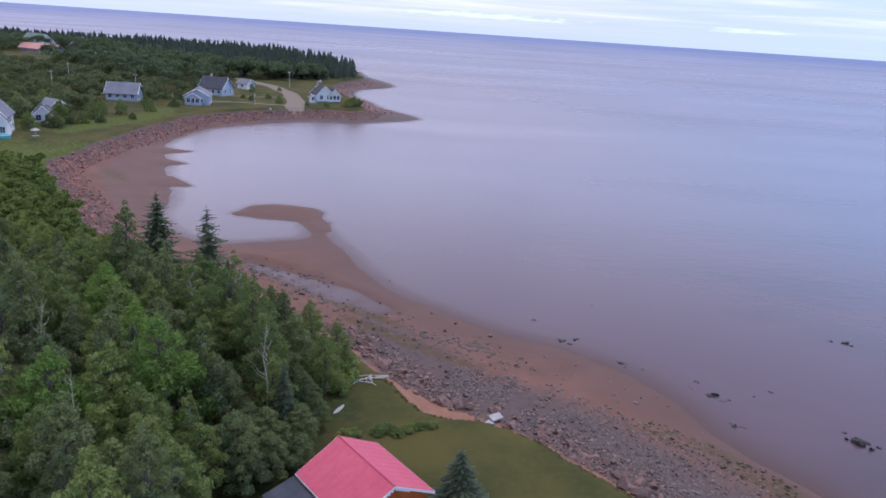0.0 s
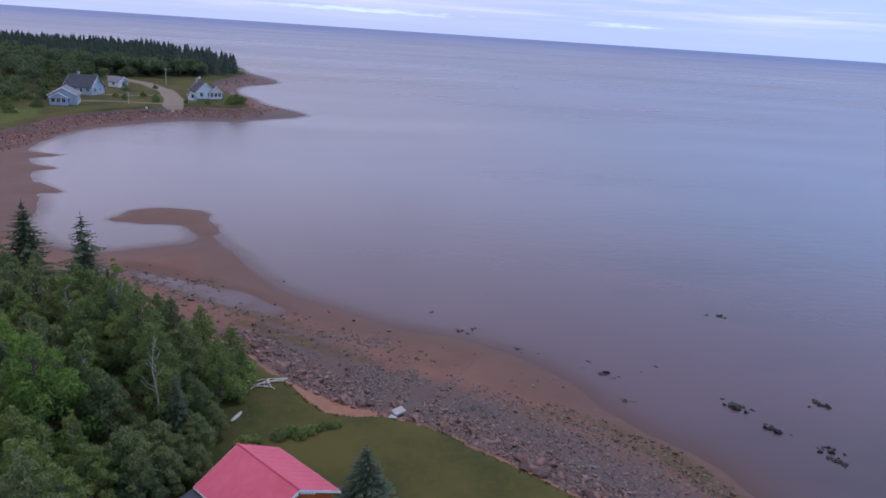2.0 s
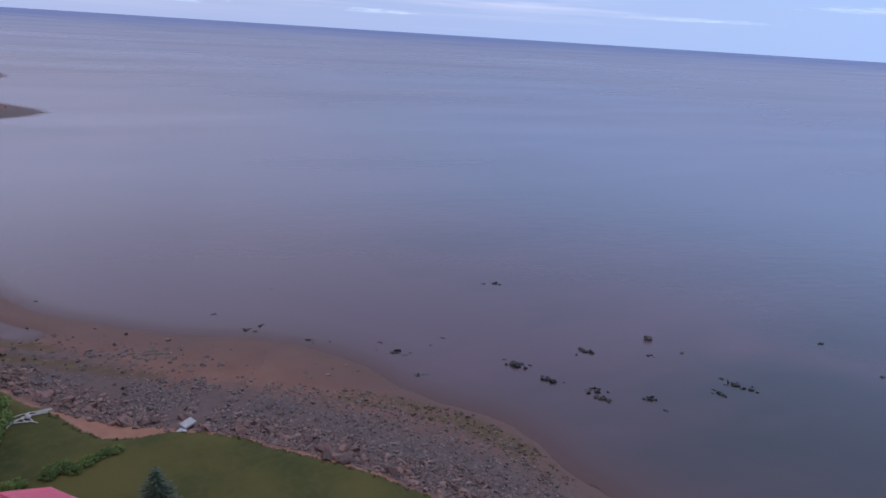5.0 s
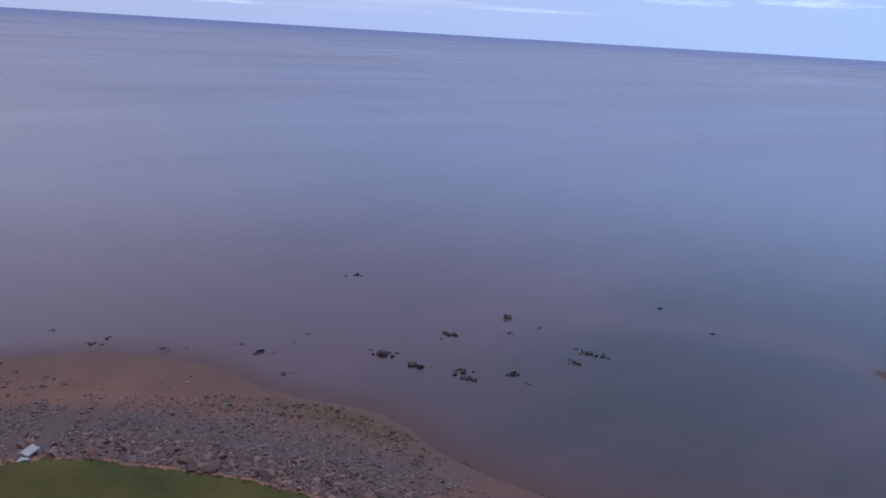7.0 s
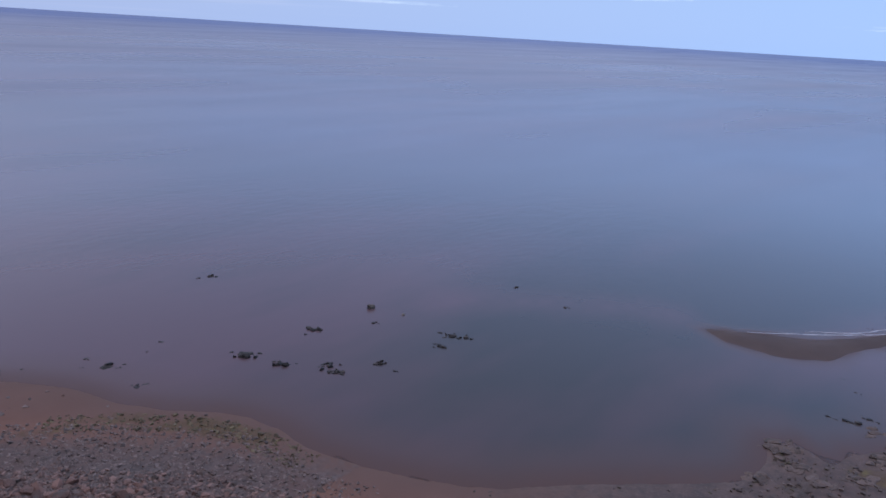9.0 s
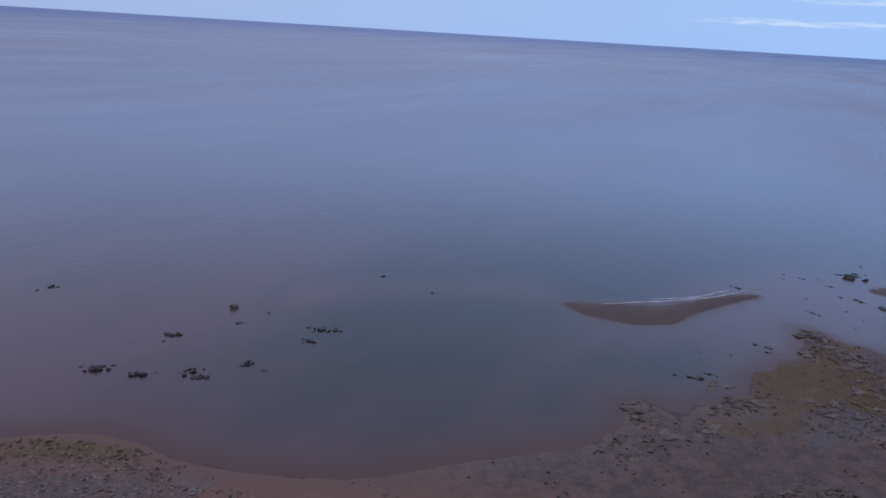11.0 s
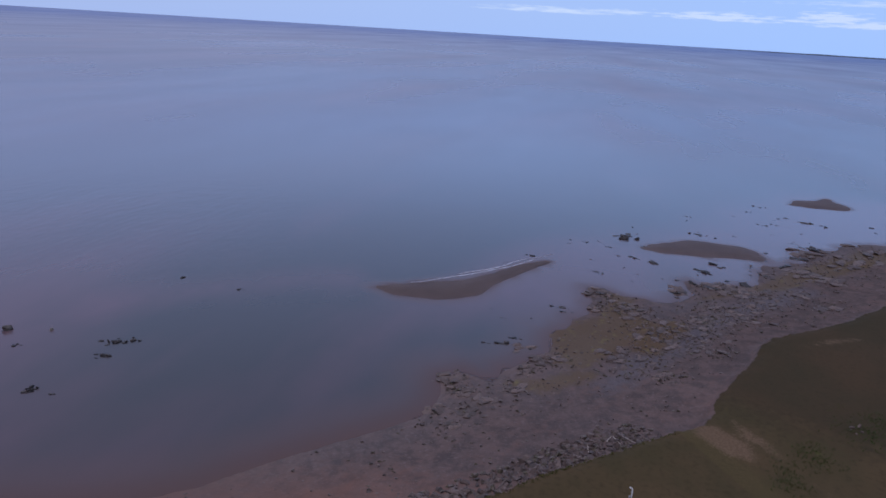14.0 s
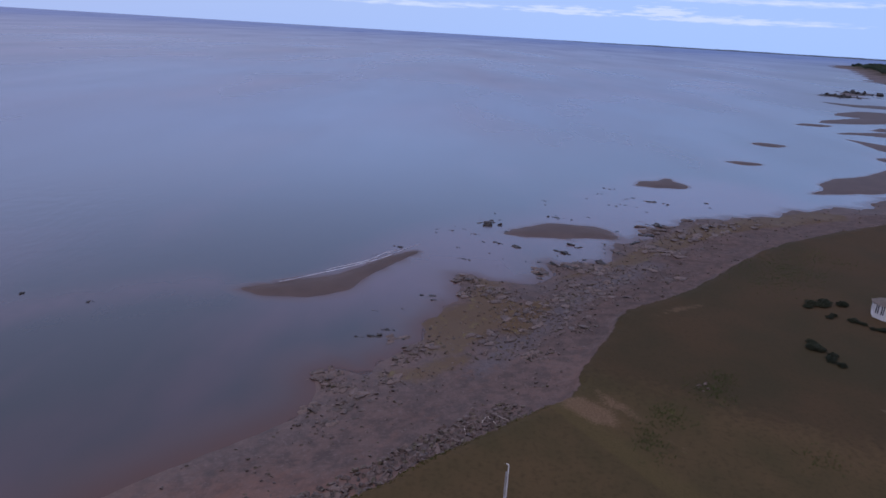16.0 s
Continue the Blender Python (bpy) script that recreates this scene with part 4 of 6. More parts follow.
THICKET = [(-13, 21), (-12.5, 33), (-11.8, 37), (-9.3, 40.5), (-8.6, 44.5), (-7.4, 48.5), (-6.2, 50.4), (-9.2, 53), (-15, 57.8), (-22.5, 62.3), (-30, 65.5),
           (-38, 69), (-45, 72), (-54, 77), (-72, 82), (-72, 60), (-46, 21)]
for q in within(THICKET, trng, 2.35):
    k = KINDS[int(trng.choice(6, p=[0.27, 0.24, 0.18, 0.02, 0.19, 0.10]))]
    near_edge = to_line(np.array([q[0]]), np.array([q[1]]), np.array(THICKET[2:12]))[0]
    s = trng.uniform(0.82, 1.12) * min(1.0, 0.60 + 0.085 * near_edge)
    if q[0] < -33 and q[1] > 56:
        s *= 0.72
    if math.hypot(q[0] + 16.9, q[1] - 38.6) < 1.9 or math.hypot(q[0] + 44.2, q[1] - 65.6) < 3.2:
        continue
    planted(k, q[0], q[1], trng.uniform(0, 360), s, trng.uniform(0.9, 1.15), group="thicket trees")
planted(KINDS[3], -16.9, 38.8, 40, 1.12, 1.1, label="bright green spreading broadleaf tree above a thicket", group="thicket trees")
for x, y, s in ((-10.2, 37.8, 0.72), (-9.4, 36.2, 0.62), (-8.5, 39.9, 0.58), (-10.6, 34.8, 0.7), (-8.0, 37.6, 0.45), (-11.4, 36.2, 0.85), (-7.8, 42.4, 0.45)):
    planted(KINDS[4], x, y, trng.uniform(0, 360), s, 0.95, group="thicket trees")
for q in within(THICKET, trng, 8.5, 30)[:22]:
    if q[0] < -30 and q[1] > 54:
        continue
    planted(SPRUCE_YOUNG, q[0], q[1], trng.uniform(0, 360), trng.uniform(0.8, 1.2), group="thicket spruces")
# the two tall spruces over the beach, and the one beside the shed
big = spruce(trng, 8.9, 7.4, 19, label="tall dark spruce standing clear above the thicket", thin=0.9)
planted(big, -33.2, 77.6, 20, 1.0, z=1.2)
thin = spruce(trng, 8.6, 7.2, 15, label="tall thin spruce with gaps between its boughs", thin=0.65)
planted(thin, -26.4, 74.6, 70, 1.0, z=1.1)
lawn_spruce = spruce(trng, 4.6, 4.3, 22, label="small bushy spruce on the lawn beside the shed")
planted(lawn_spruce, 1.85, 34.2, 0, 1.0)


def snag(rng, tall):
    """A bare dead birch: a pale forked stem with thin twigs."""
    root = thing("dead_tree", Matrix(), "bare dead birch with pale forked stem", "tree")
    bm = bmesh.new()
    bent(bm, [(0, 0, -0.3), (0.15, 0.05, tall * 0.5), (-0.1, 0.0, tall * 0.72), (0.12, 0.1, tall)], 0.062, 0.014, 6)
    part("trunk", bm, PALE_BARK, root)
    for k in range(13):
        bm = bmesh.new()
        s = rng.uniform(0.5, 0.95)
        a = rng.uniform(0, 6.283)
        ln = rng.uniform(0.6, 1.6) * (1.15 - s)
        foot = Vector((0.1, 0.08, tall * s))
        knee = foot + Vector((math.cos(a) * ln * 0.6, math.sin(a) * ln * 0.6, ln * 0.5))
        bent(bm, [foot, knee, knee + Vector((math.cos(a + 0.5) * ln * 0.5, math.sin(a + 0.5) * ln * 0.5, ln * 0.8))], 0.022, 0.009, 5)
        part("limb", bm, PALE_BARK, root)
    return root


SNAG = snag(trng, 8.6)
for x, y, s in ((-25.2, 40.6, 1.04), (-10.9, 40.4, 0.98), (-19.5, 33.5, 0.92), (-16, 52, 0.9)):
    planted(SNAG, x, y, trng.uniform(0, 360), s, group="dead birches")


# ---- the red-roofed shed ----
def gable_roof(bm, w, d, eave, ridge, over, thick):
    """Two roof slabs over a w by d body; the ridge runs along y."""
    x1, y1 = w / 2, d / 2 + over
    slope = (ridge - eave) / x1
    ox, oz = x1 + over, eave - over * slope
    for s in (-1, 1):
        ring = [(0, ridge), (s * ox, oz), (s * ox, oz - thick), (0, ridge - thick)]
        lo = [bm.verts.new((x, -y1, z)) for x, z in ring]
        hi = [bm.verts.new((x, y1, z)) for x, z in ring]
        for k in range(4):
            bm.faces.new([lo[k], lo[(k + 1) % 4], hi[(k + 1) % 4], hi[k]])
        bm.faces.new(lo[::-1])
        bm.faces.new(hi)
    bmesh.ops.recalc_face_normals(bm, faces=bm.faces)


def gable_walls(bm, w, d, eave, ridge):
    lo = [(-w / 2, 0), (w / 2, 0), (w / 2, eave), (0, ridge - 0.05), (-w / 2, eave)]
    a = [bm.verts.new((x, -d / 2, z)) for x, z in lo]
    b = [bm.verts.new((x, d / 2, z)) for x, z in lo]
    for k in range(5):
        bm.faces.new([a[k], a[(k + 1) % 5], b[(k + 1) % 5], b[k]])
    bm.faces.new(a[::-1])
    bm.faces.new(b)
    bmesh.ops.recalc_face_normals(bm, faces=bm.faces)


SHED_Z = height(-3.5, 33.2)
shed = thing("shed", pose(-3.5, 33.3, SHED_Z, 0, 0, 40.3), "small orange shed with a bright red metal roof", "shed")
SW, SD, SE_, SR = 4.9, 5.0, 2.75, 4.05
bm = bmesh.new()
gable_walls(bm, SW, SD, SE_, SR)
part("wall", bm, ORANGE, shed, "orange painted board walls")
for k in range(26):
    for s in (-1, 1):
        bm = bmesh.new()
        x = -SW / 2 + (k + 0.5) * SW / 26
        box(bm, x - 0.083, s * (SD / 2 + 0.002), 0.1, x + 0.083, s * (SD / 2 + 0.024), SE_ + (SR - SE_) * (1 - abs(x) / (SW / 2)) - 0.10)
        bmesh.ops.recalc_face_normals(bm, faces=bm.faces)
        part("board", bm, ORANGE, shed)
bm = bmesh.new()
gable_roof(bm, SW, SD, SE_, SR, 0.32, 0.07)
roof = part("roof", bm, PINK_ROOF, shed, "bright red sheet-metal roof")
bm = bmesh.new()
bar(bm, (0, -SD / 2 - 0.33, SR + 0.0), (0, SD / 2 + 0.33, SR + 0.0), 0.055, 0.055, 8)
part("ridge_cap", bm, PINK_ROOF, roof)
SLOPE = (SR - SE_) / (SW / 2)
for s in (-1, 1):
    for k in range(11):
        bm = bmesh.new()
        y = -SD / 2 - 0.28 + k * (SD + 0.56) / 10
        p, q = Vector((0, y, SR)), Vector((s * (SW / 2 + 0.31), y, SE_ - 0.31 * SLOPE))
        bar(bm, p + Vector((0, 0, 0.002)), q + Vector((0, 0, 0.002)), 0.006, 0.006, 4)
        part("seam", bm, PINK_ROOF, roof)
    for e in (-1, 1):
        bm = bmesh.new()
        y = e * (SD / 2 + 0.335)
        vs = []
        for yy in (y - 0.015, y + 0.015):
            vs.append([bm.verts.new(c) for c in ((0, yy, SR - 0.02), (s * (SW / 2 + 0.33), yy, SE_ - 0.33 * SLOPE - 0.02),
                                                (s * (SW / 2 + 0.33), yy, SE_ - 0.33 * SLOPE - 0.17), (0, yy, SR - 0.17))])
        for k in range(4):
            bm.faces.new([vs[0][k], vs[0][(k + 1) % 4], vs[1][(k + 1) % 4], vs[1][k]])
        bm.faces.new(vs[0][::-1])
        bm.faces.new(vs[1])
        bmesh.ops.recalc_face_normals(bm, faces=bm.faces)
        part("bargeboard", bm, WHITE, shed, "white bargeboard")
        # scalloped trim under the peak
        for k in range(5):
            bm = bmesh.new()
            x = s * (0.14 + 0.20 * k)
            z = SR - 0.17 - abs(x) * SLOPE
            bar(bm, (x, y - 0.012, z - 0.02), (x, y + 0.012, z - 0.02), 0.085, 0.085, 8)
            part("scallop", bm, WHITE, shed, "white scalloped trim")
    bm = bmesh.new()
    box(bm, s * (SW / 2 + 0.325) - 0.012, -SD / 2 - 0.3, SE_ - 0.32 * SLOPE - 0.12, s * (SW / 2 + 0.325) + 0.012, SD / 2 + 0.3, SE_ - 0.32 * SLOPE - 0.012)
    part("fascia", bm, WHITE, shed, "white eave board")
bm = bmesh.new()
box(bm, -0.5, -SD / 2 - 0.06, 0.0, 0.5, -SD / 2 - 0.026, 2.0)
door = part("door", bm, WHITE, shed, "white plank door")
bm = bmesh.new()
bar(bm, (0.38, -SD / 2 - 0.12, 1.0), (0.38, -SD / 2 - 0.06, 1.0), 0.03, 0.03, 8)
part("knob", bm, METAL, door)
# low lean-to with a dark roof on the landward side
leanto = thing("lean_to", pose(-3.5, 33.3, SHED_Z, 0, 0, 40.3), "low lean-to with a dark grey shingle roof beside the shed", "shed")
LX0, LX1, LY0, LY1 = -SW / 2 - 2.2, -SW / 2 - 0.345, 0.3, 2.95
bm = bmesh.new()
box(bm, LX0 + 0.15, LY0 + 0.15, -0.1, LX1, LY1 - 0.15, 1.72)
part("wall", bm, ORANGE, leanto)
bm = bmesh.new()
v = box(bm, LX0 - 0.1, LY0, 1.80, LX1, LY1, 1.88)
for c in (v[1], v[2], v[5], v[6]):
    c.co.z += 0.50
part("roof", bm, SLATE, leanto, "dark grey shingle roof")
bm = bmesh.new()
v = box(bm, LX0 - 0.12, LY0 - 0.035, 1.68, LX1, LY0 - 0.004, 1.88)
for c in (v[1], v[2], v[5], v[6]):
    c.co.z += 0.50
part("fascia", bm, WHITE, leanto, "white fascia board")


# ---- houses round the bay ----
def window(parent, x, y, z, w, h, turn, frame_mat=WHITE):
    """A window in a wall: frame and pane; turn: the wall's outward bearing in degrees from -y."""
    m = pose(x, y, z, 0, 0, turn)
    bm = bmesh.new()
    t = 0.09
    for b in ((-w / 2 - t, -w / 2, -t, h + t), (w / 2, w / 2 + t, -t, h + t), (-w / 2, w / 2, -t, 0), (-w / 2, w / 2, h, h + t), (-0.03, 0.03, 0, h)):
        box(bm, b[0], -0.07, b[2], b[1], 0.0, b[3])
    bmesh.ops.transform(bm, matrix=m, verts=bm.verts)
    win = part("window", bm, frame_mat, parent, "white window frame")
    bm = bmesh.new()
    box(bm, -w / 2, -0.035, 0, w / 2, -0.008, h)
    bmesh.ops.transform(bm, matrix=m, verts=bm.verts)
    part("pane", bm, GLASS, win, "dark glass pane")
    return win


def house(x, y, turn, w, d, eave, ridge, wall, roof_mat, label, front=2, side=3, floors=1, chimney=None, wing=None, door_on=True):
    """A gabled house: the ridge runs along its own y, gable fronts face -y and +y."""
    z = float(min(heights(np.array([[x, y], [x + 3, y], [x - 3, y], [x, y - 3]])))) - 0.05
    root = thing("house", pose(x, y, z, 0, 0, turn), label, "house")
    bm = bmesh.new()
    box(bm, -w / 2 - 0.05, -d / 2 - 0.05, -0.6, w / 2 + 0.05, d / 2 + 0.05, 0.35)
    part("foundation", bm, CONCRETE, root, "grey concrete foundation")
    bm = bmesh.new()
    gable_walls(bm, w, d, eave, ridge)
    part("wall", bm, wall, root)
    bm = bmesh.new()
    gable_roof(bm, w, d, eave, ridge, 0.4, 0.16)
    top = part("roof", bm, roof_mat, root)
    for e in (-1, 1):
        for s in (-1, 1):
            bm = bmesh.new()
            yy = e * (d / 2 + 0.41)
            slope = (ridge - eave) / (w / 2)
            bar(bm, (0, yy, ridge - 0.10), (s * (w / 2 + 0.4), yy, eave - 0.4 * slope - 0.10), 0.10, 0.10, 4)
            part("bargeboard", bm, WHITE, root, "white bargeboard")
    for k in range(floors):
        zz = 0.95 + 2.6 * k
        for i in range(front):
            xx = (i - (front - 1) / 2) * w / (front + 0.2)
            if zz + 1.2 < eave + (ridge - eave) * (1 - abs(xx) / (w / 2)) - 0.3:
                window(root, xx, -d / 2, zz, 0.95, 1.25, 0)
                window(root, xx, d / 2, zz, 0.95, 1.25, 180)
        if zz + 1.1 < eave:
            for i in range(side):
                yy = (i - (side - 1) / 2) * d / (side + 0.2)
                window(root, w / 2, yy, zz, 0.95, 1.15, 90)
                window(root, -w / 2, yy, zz, 0.95, 1.15, -90)
    if door_on:
        bm = bmesh.new()
        box(bm, w * 0.30 - 0.45, -d / 2 - 0.06, 0.3, w * 0.30 + 0.45, -d / 2 - 0.002, 2.3)
        entry = part("door", bm, BLUE_GREY, root, "plain painted door")
        bm = bmesh.new()
        bar(bm, (w * 0.30 + 0.34, -d / 2 - 0.12, 1.3), (w * 0.30 + 0.34, -d / 2 - 0.06, 1.3), 0.03, 0.03, 6)
        part("knob", bm, METAL, entry)
    if chimney:
        bm = bmesh.new()
        cx, cy, ch = chimney
        box(bm, cx - 0.3, cy - 0.3, ridge - 1.2, cx + 0.3, cy + 0.3, ridge + ch)
        box(bm, cx - 0.36, cy - 0.36, ridge + ch, cx + 0.36, cy + 0.36, ridge + ch + 0.12)
        part("chimney", bm, CONCRETE, top)
    if wing:
        wx, wy, ww, wd, we, wr, wt = wing
        m = pose(wx, wy, 0, 0, 0, wt)
        bm = bmesh.new()
        gable_walls(bm, ww, wd, we, wr)
        bmesh.ops.transform(bm, matrix=m, verts=bm.verts)
        part("wing_wall", bm, wall, root)
        bm = bmesh.new()
        gable_roof(bm, ww, wd, we, wr, 0.35, 0.15)
        bmesh.ops.transform(bm, matrix=m, verts=bm.verts)
        part("wing_roof", bm, roof_mat, root)
        for i in (-1, 0, 1):
            q = m @ Vector((i * ww / 3.4, -wd / 2, 0.9))
            window(root, q.x, q.y, q.z, 0.85, 1.2, wt)
        for s in (-1, 1):
            bm = bmesh.new()
            slope = (wr - we) / (ww / 2)
            bar(bm, m @ Vector((0, -wd / 2 - 0.36, wr - 0.10)), m @ Vector((s * (ww / 2 + 0.35), -wd / 2 - 0.36, we - 0.35 * slope - 0.1)), 0.09, 0.09, 4)
            part("bargeboard", bm, WHITE, root, "white bargeboard")
    return root


house(-95.5, 145, 22, 6.6, 8.0, 4.2, 7.8, WHITE, ASH, "white two-storey house with steep grey gables", 2, 3, 2, wing=(1.6, -3.2, 4.0, 4.0, 3.4, 5.9, 0))
house(-94.5, 162, 30, 4.0, 6.0, 2.2, 4.3, WHITE, SLATE, "white house with dark roof half hidden by trees", 2, 2, 1)
house(-98.6, 212.5, 98, 6.2, 8.8, 2.5, 5.3, BLUE_GREY, ASH, "long pale blue house with a grey roof", 2, 4, 1)
house(-77.5, 216, 12, 7.0, 8.0, 2.9, 4.9, BLUE_GREY, ASH, "low pale blue bungalow with a grey gable roof", 2, 3, 1, wing=(-0.9, -4.2, 4.4, 3.0, 2.4, 3.7, 0))
house(-81, 243, 75, 7.0, 9.0, 2.8, 6.0, BLUE_GREY, SLATE, "large house with a dark grey gambrel-like roof", 2, 4, 1, chimney=(0.5, 2.0, 0.8))
house(-78, 268, 60, 4.0, 5.0, 2.4, 3.9, WHITE, ASH, "small white garage beside the road", 1, 1, 1)
house(-45.4, 246, 30, 5.6, 6.6, 2.8, 5.5, WHITE, SLATE, "white cottage with a dark roof on the point", 2, 3, 1, chimney=(-0.6, 2.5, 0.9), wing=(3.4, -1.2, 4.4, 4.4, 2.4, 4.3, 0))
house(-47, 238.5, 20, 2.2, 2.8, 1.9, 2.7, WHITE, ASH, "tiny white garden shed near the cottage", 1, 1, 1)
house(-101, 178, 60, 4.0, 5.0, 2.3, 3.5, WHITE, ASH, "small white shed behind bushes", 1, 1, 1)
house(-214, 372, 70, 7.0, 24.0, 2.4, 4.8, ASH, SALMON, "long low building with a faded red roof", 2, 9, 1)
house(-232, 400, 60, 11.0, 16.0, 4.5, 9.0, WHITE, GREEN_ROOF, "large building with a green metal roof", 2, 4, 1)
house(-214, 412, 20, 10.0, 14.0, 4.0, 8.0, ASH, SLATE, "dark grey house among trees", 2, 3, 1)
house(-252, 372, 10, 7.0, 9.0, 3.0, 5.6, WHITE, ASH, "white house at the edge of a field", 2, 3, 1)

house(-45.8, 67.0, 35, 3.4, 4.4, 2.0, 3.1, ASH, SLATE, "small grey-blue house half hidden in a thicket", 2, 2, 1)

# satellite dish and vent on the cottage's roof
dish = thing("satellite_dish", pose(-46.3, 247.8, height(-45, 246) + 5.6, 0, 0, 200), "round white satellite dish on a roof", "satellite dish")
bm = bmesh.new()
bmesh.ops.create_cone(bm, cap_ends=True, segments=20, radius1=0.48, radius2=0.22, depth=0.15, matrix=pose(0, 0, 0.9, 75, 0, 0))
part("reflector", bm, WHITE, dish)
bm = bmesh.new()
bar(bm, (0, 0, -0.6), (0, 0, 0.9), 0.05, 0.05, 8)
part("mast", bm, METAL, dish)


def pole(x, y, tall, lean=0.0):
    root = thing("utility_pole", pose(x, y, height(x, y) - 0.2, lean, 0, 20), "grey wooden utility pole beside the road", "utility pole", "utility poles")
    bm = bmesh.new()
    bar(bm, (0, 0, 0), (0, 0, tall), 0.13, 0.08, 8)
    part("post", bm, DRIFT, root)
    bm = bmesh.new()
    box(bm, -0.5, -0.05, tall - 0.7, 0.5, 0.05, tall - 0.58)
    part("crossarm", bm, DRIFT, root)
    for s in (-0.42, 0.0, 0.42):
        bm = bmesh.new()
        bar(bm, (s, 0, tall - 0.58), (s, 0, tall - 0.42), 0.05, 0.035, 6)
        part("insulator", bm, WHITE, root)


for x, y, tall in ((-62, 222, 3.8), (-66, 287, 6.5), (-88, 316, 7.0), (-101, 226, 7.0), (-121, 214, 7.5), (-133, 246, 7.5), (-150, 300, 8.0)):
    pole(x, y, tall)

# small things in the far yards
bm = bmesh.new()
bmesh.ops.create_uvsphere(bm, u_segments=12, v_segments=8, radius=0.32)
bmesh.ops.transform(bm, matrix=Matrix.Diagonal((1, 0.7, 1.0, 1)), verts=bm.verts)
tagged(part("propane_tank", bm, WHITE, None, "", True), "white rounded tank on the grass by the bank", "tank").matrix_world = pose(-55.5, 216, height(-55.5, 216) + 0.28)
para = thing("parasol", pose(-84.5, 141.5, height(-84.5, 141.5)), "white garden parasol over a table", "parasol")
bm = bmesh.new()
bar(bm, (0, 0, 0), (0, 0, 2.3), 0.03, 0.03, 8)
part("pole", bm, METAL, para)
bm = bmesh.new()
bmesh.ops.create_cone(bm, cap_ends=True, segments=8, radius1=0.95, radius2=0.05, depth=0.5, matrix=pose(0, 0, 2.1))
part("canopy", bm, CONCRETE, para)
bm = bmesh.new()
bmesh.ops.create_cone(bm, cap_ends=True, segments=14, radius1=0.7, radius2=0.7, depth=0.05, matrix=pose(0, 0, 0.72))
part("table", bm, CONCRETE, para)
bm = bmesh.new()
bmesh.ops.create_cone(bm, cap_ends=True, segments=18, radius1=1.5, radius2=1.6, depth=0.6)
pool = tagged(part("paddling_pool", bm, TURQUOISE), "turquoise paddling pool beside the white house", "pool")
pool.matrix_world = pose(-90.5, 140.0, height(-90.5, 140) + 0.28)


# ---- woods, scrub and hedges ----
wrng = np.random.default_rng(5)


def far_spruces(places, rng):
    V, F, n = [], [], 0
    for x, y, z in places:
        tall, a0 = rng.uniform(5.0, 9.8), rng.uniform(0, 6)
        wide = tall * rng.uniform(0.22, 0.36)
        lx, ly = rng.normal(size=2) * 0.2
        for k in range(6):
            lo, hi = tall * (0.06 + 0.15 * k), tall * min(1.0, 0.30 + 0.16 * k)
            r = wide * (1.05 - 0.165 * k)
            for s in range(7):
                a, b = a0 + k + 6.283 * s / 7, a0 + k + 6.283 * (s + 0.8) / 7
                q = rng.uniform(0.75, 1.2)
                V += [(x + lx, y + ly, z + hi), (x + r * q * math.cos(a), y + r * q * math.sin(a), z + lo), (x + r * math.cos(b), y + r * math.sin(b), z + lo - 0.3 * q)]
                F.append((n, n + 1, n + 2))
                n += 3
    return new("far_woods", pieces("far_woods", V, F, WOODS))


SPRUCES = [(-48, 356), (-62, 338), (-82, 322), (-105, 330), (-150, 362), (-215, 425), (-300, 470), (-420, 520), (-420, 600), (-150, 540), (-82, 450), (-60, 400)]
sp = within(SPRUCES, wrng, 3.4, 300)
tagged(far_spruces(lifted(sp), wrng), "dense dark spruce wood on the headland", "woods", kind="stuff")


def scrub(name, places, radii, rng, material, per=90, size=0.42):
    cs, rs = [], []
    for (x, y, z), r in zip(places, radii):
        for _ in range(4):
            cs.append((x + rng.normal() * r * 0.45, y + rng.normal() * r * 0.45, z + r * rng.uniform(0.3, 0.95)))
            rs.append(r * rng.uniform(0.45, 0.7))
    v, f = leaves(rng, np.array(cs), np.array(rs), per, size, 0.85)
    return new(name, pieces(name, v.tolist(), f.tolist(), material))


FIELD = [(-80, 232), (-88, 222), (-84, 200), (-86, 172), (-99, 168), (-108, 150), (-108, 132), (-150, 120), (-260, 210), (-330, 330), (-330, 460), (-220, 420), (-150, 360),
         (-105, 328), (-84, 318), (-100, 290), (-92, 262), (-92, 240)]
bp = within(FIELD, wrng, 5.2, 300)
keep = np.array([min(math.hypot(p[0] + 96, p[1] - 203) / 11, math.hypot(p[0] + 210, p[1] - 358) / 15, math.hypot(p[0] + 186, p[1] - 318) / 6, math.hypot(p[0] + 82, p[1] - 243) / 12) > 1 for p in bp])
bp = bp[keep]


def sightly(p):
    """Open ground kept before the long building and the pale-blue house."""
    turn, out = np.degrees(np.arctan2(p[:, 0], p[:, 1])), np.hypot(p[:, 0], p[:, 1])
    return ~((abs(turn + 30.2) < 2.0) & (out > 372) & (out < 440) | (abs(turn + 25.2) < 2.4) & (out > 178) & (out < 232))


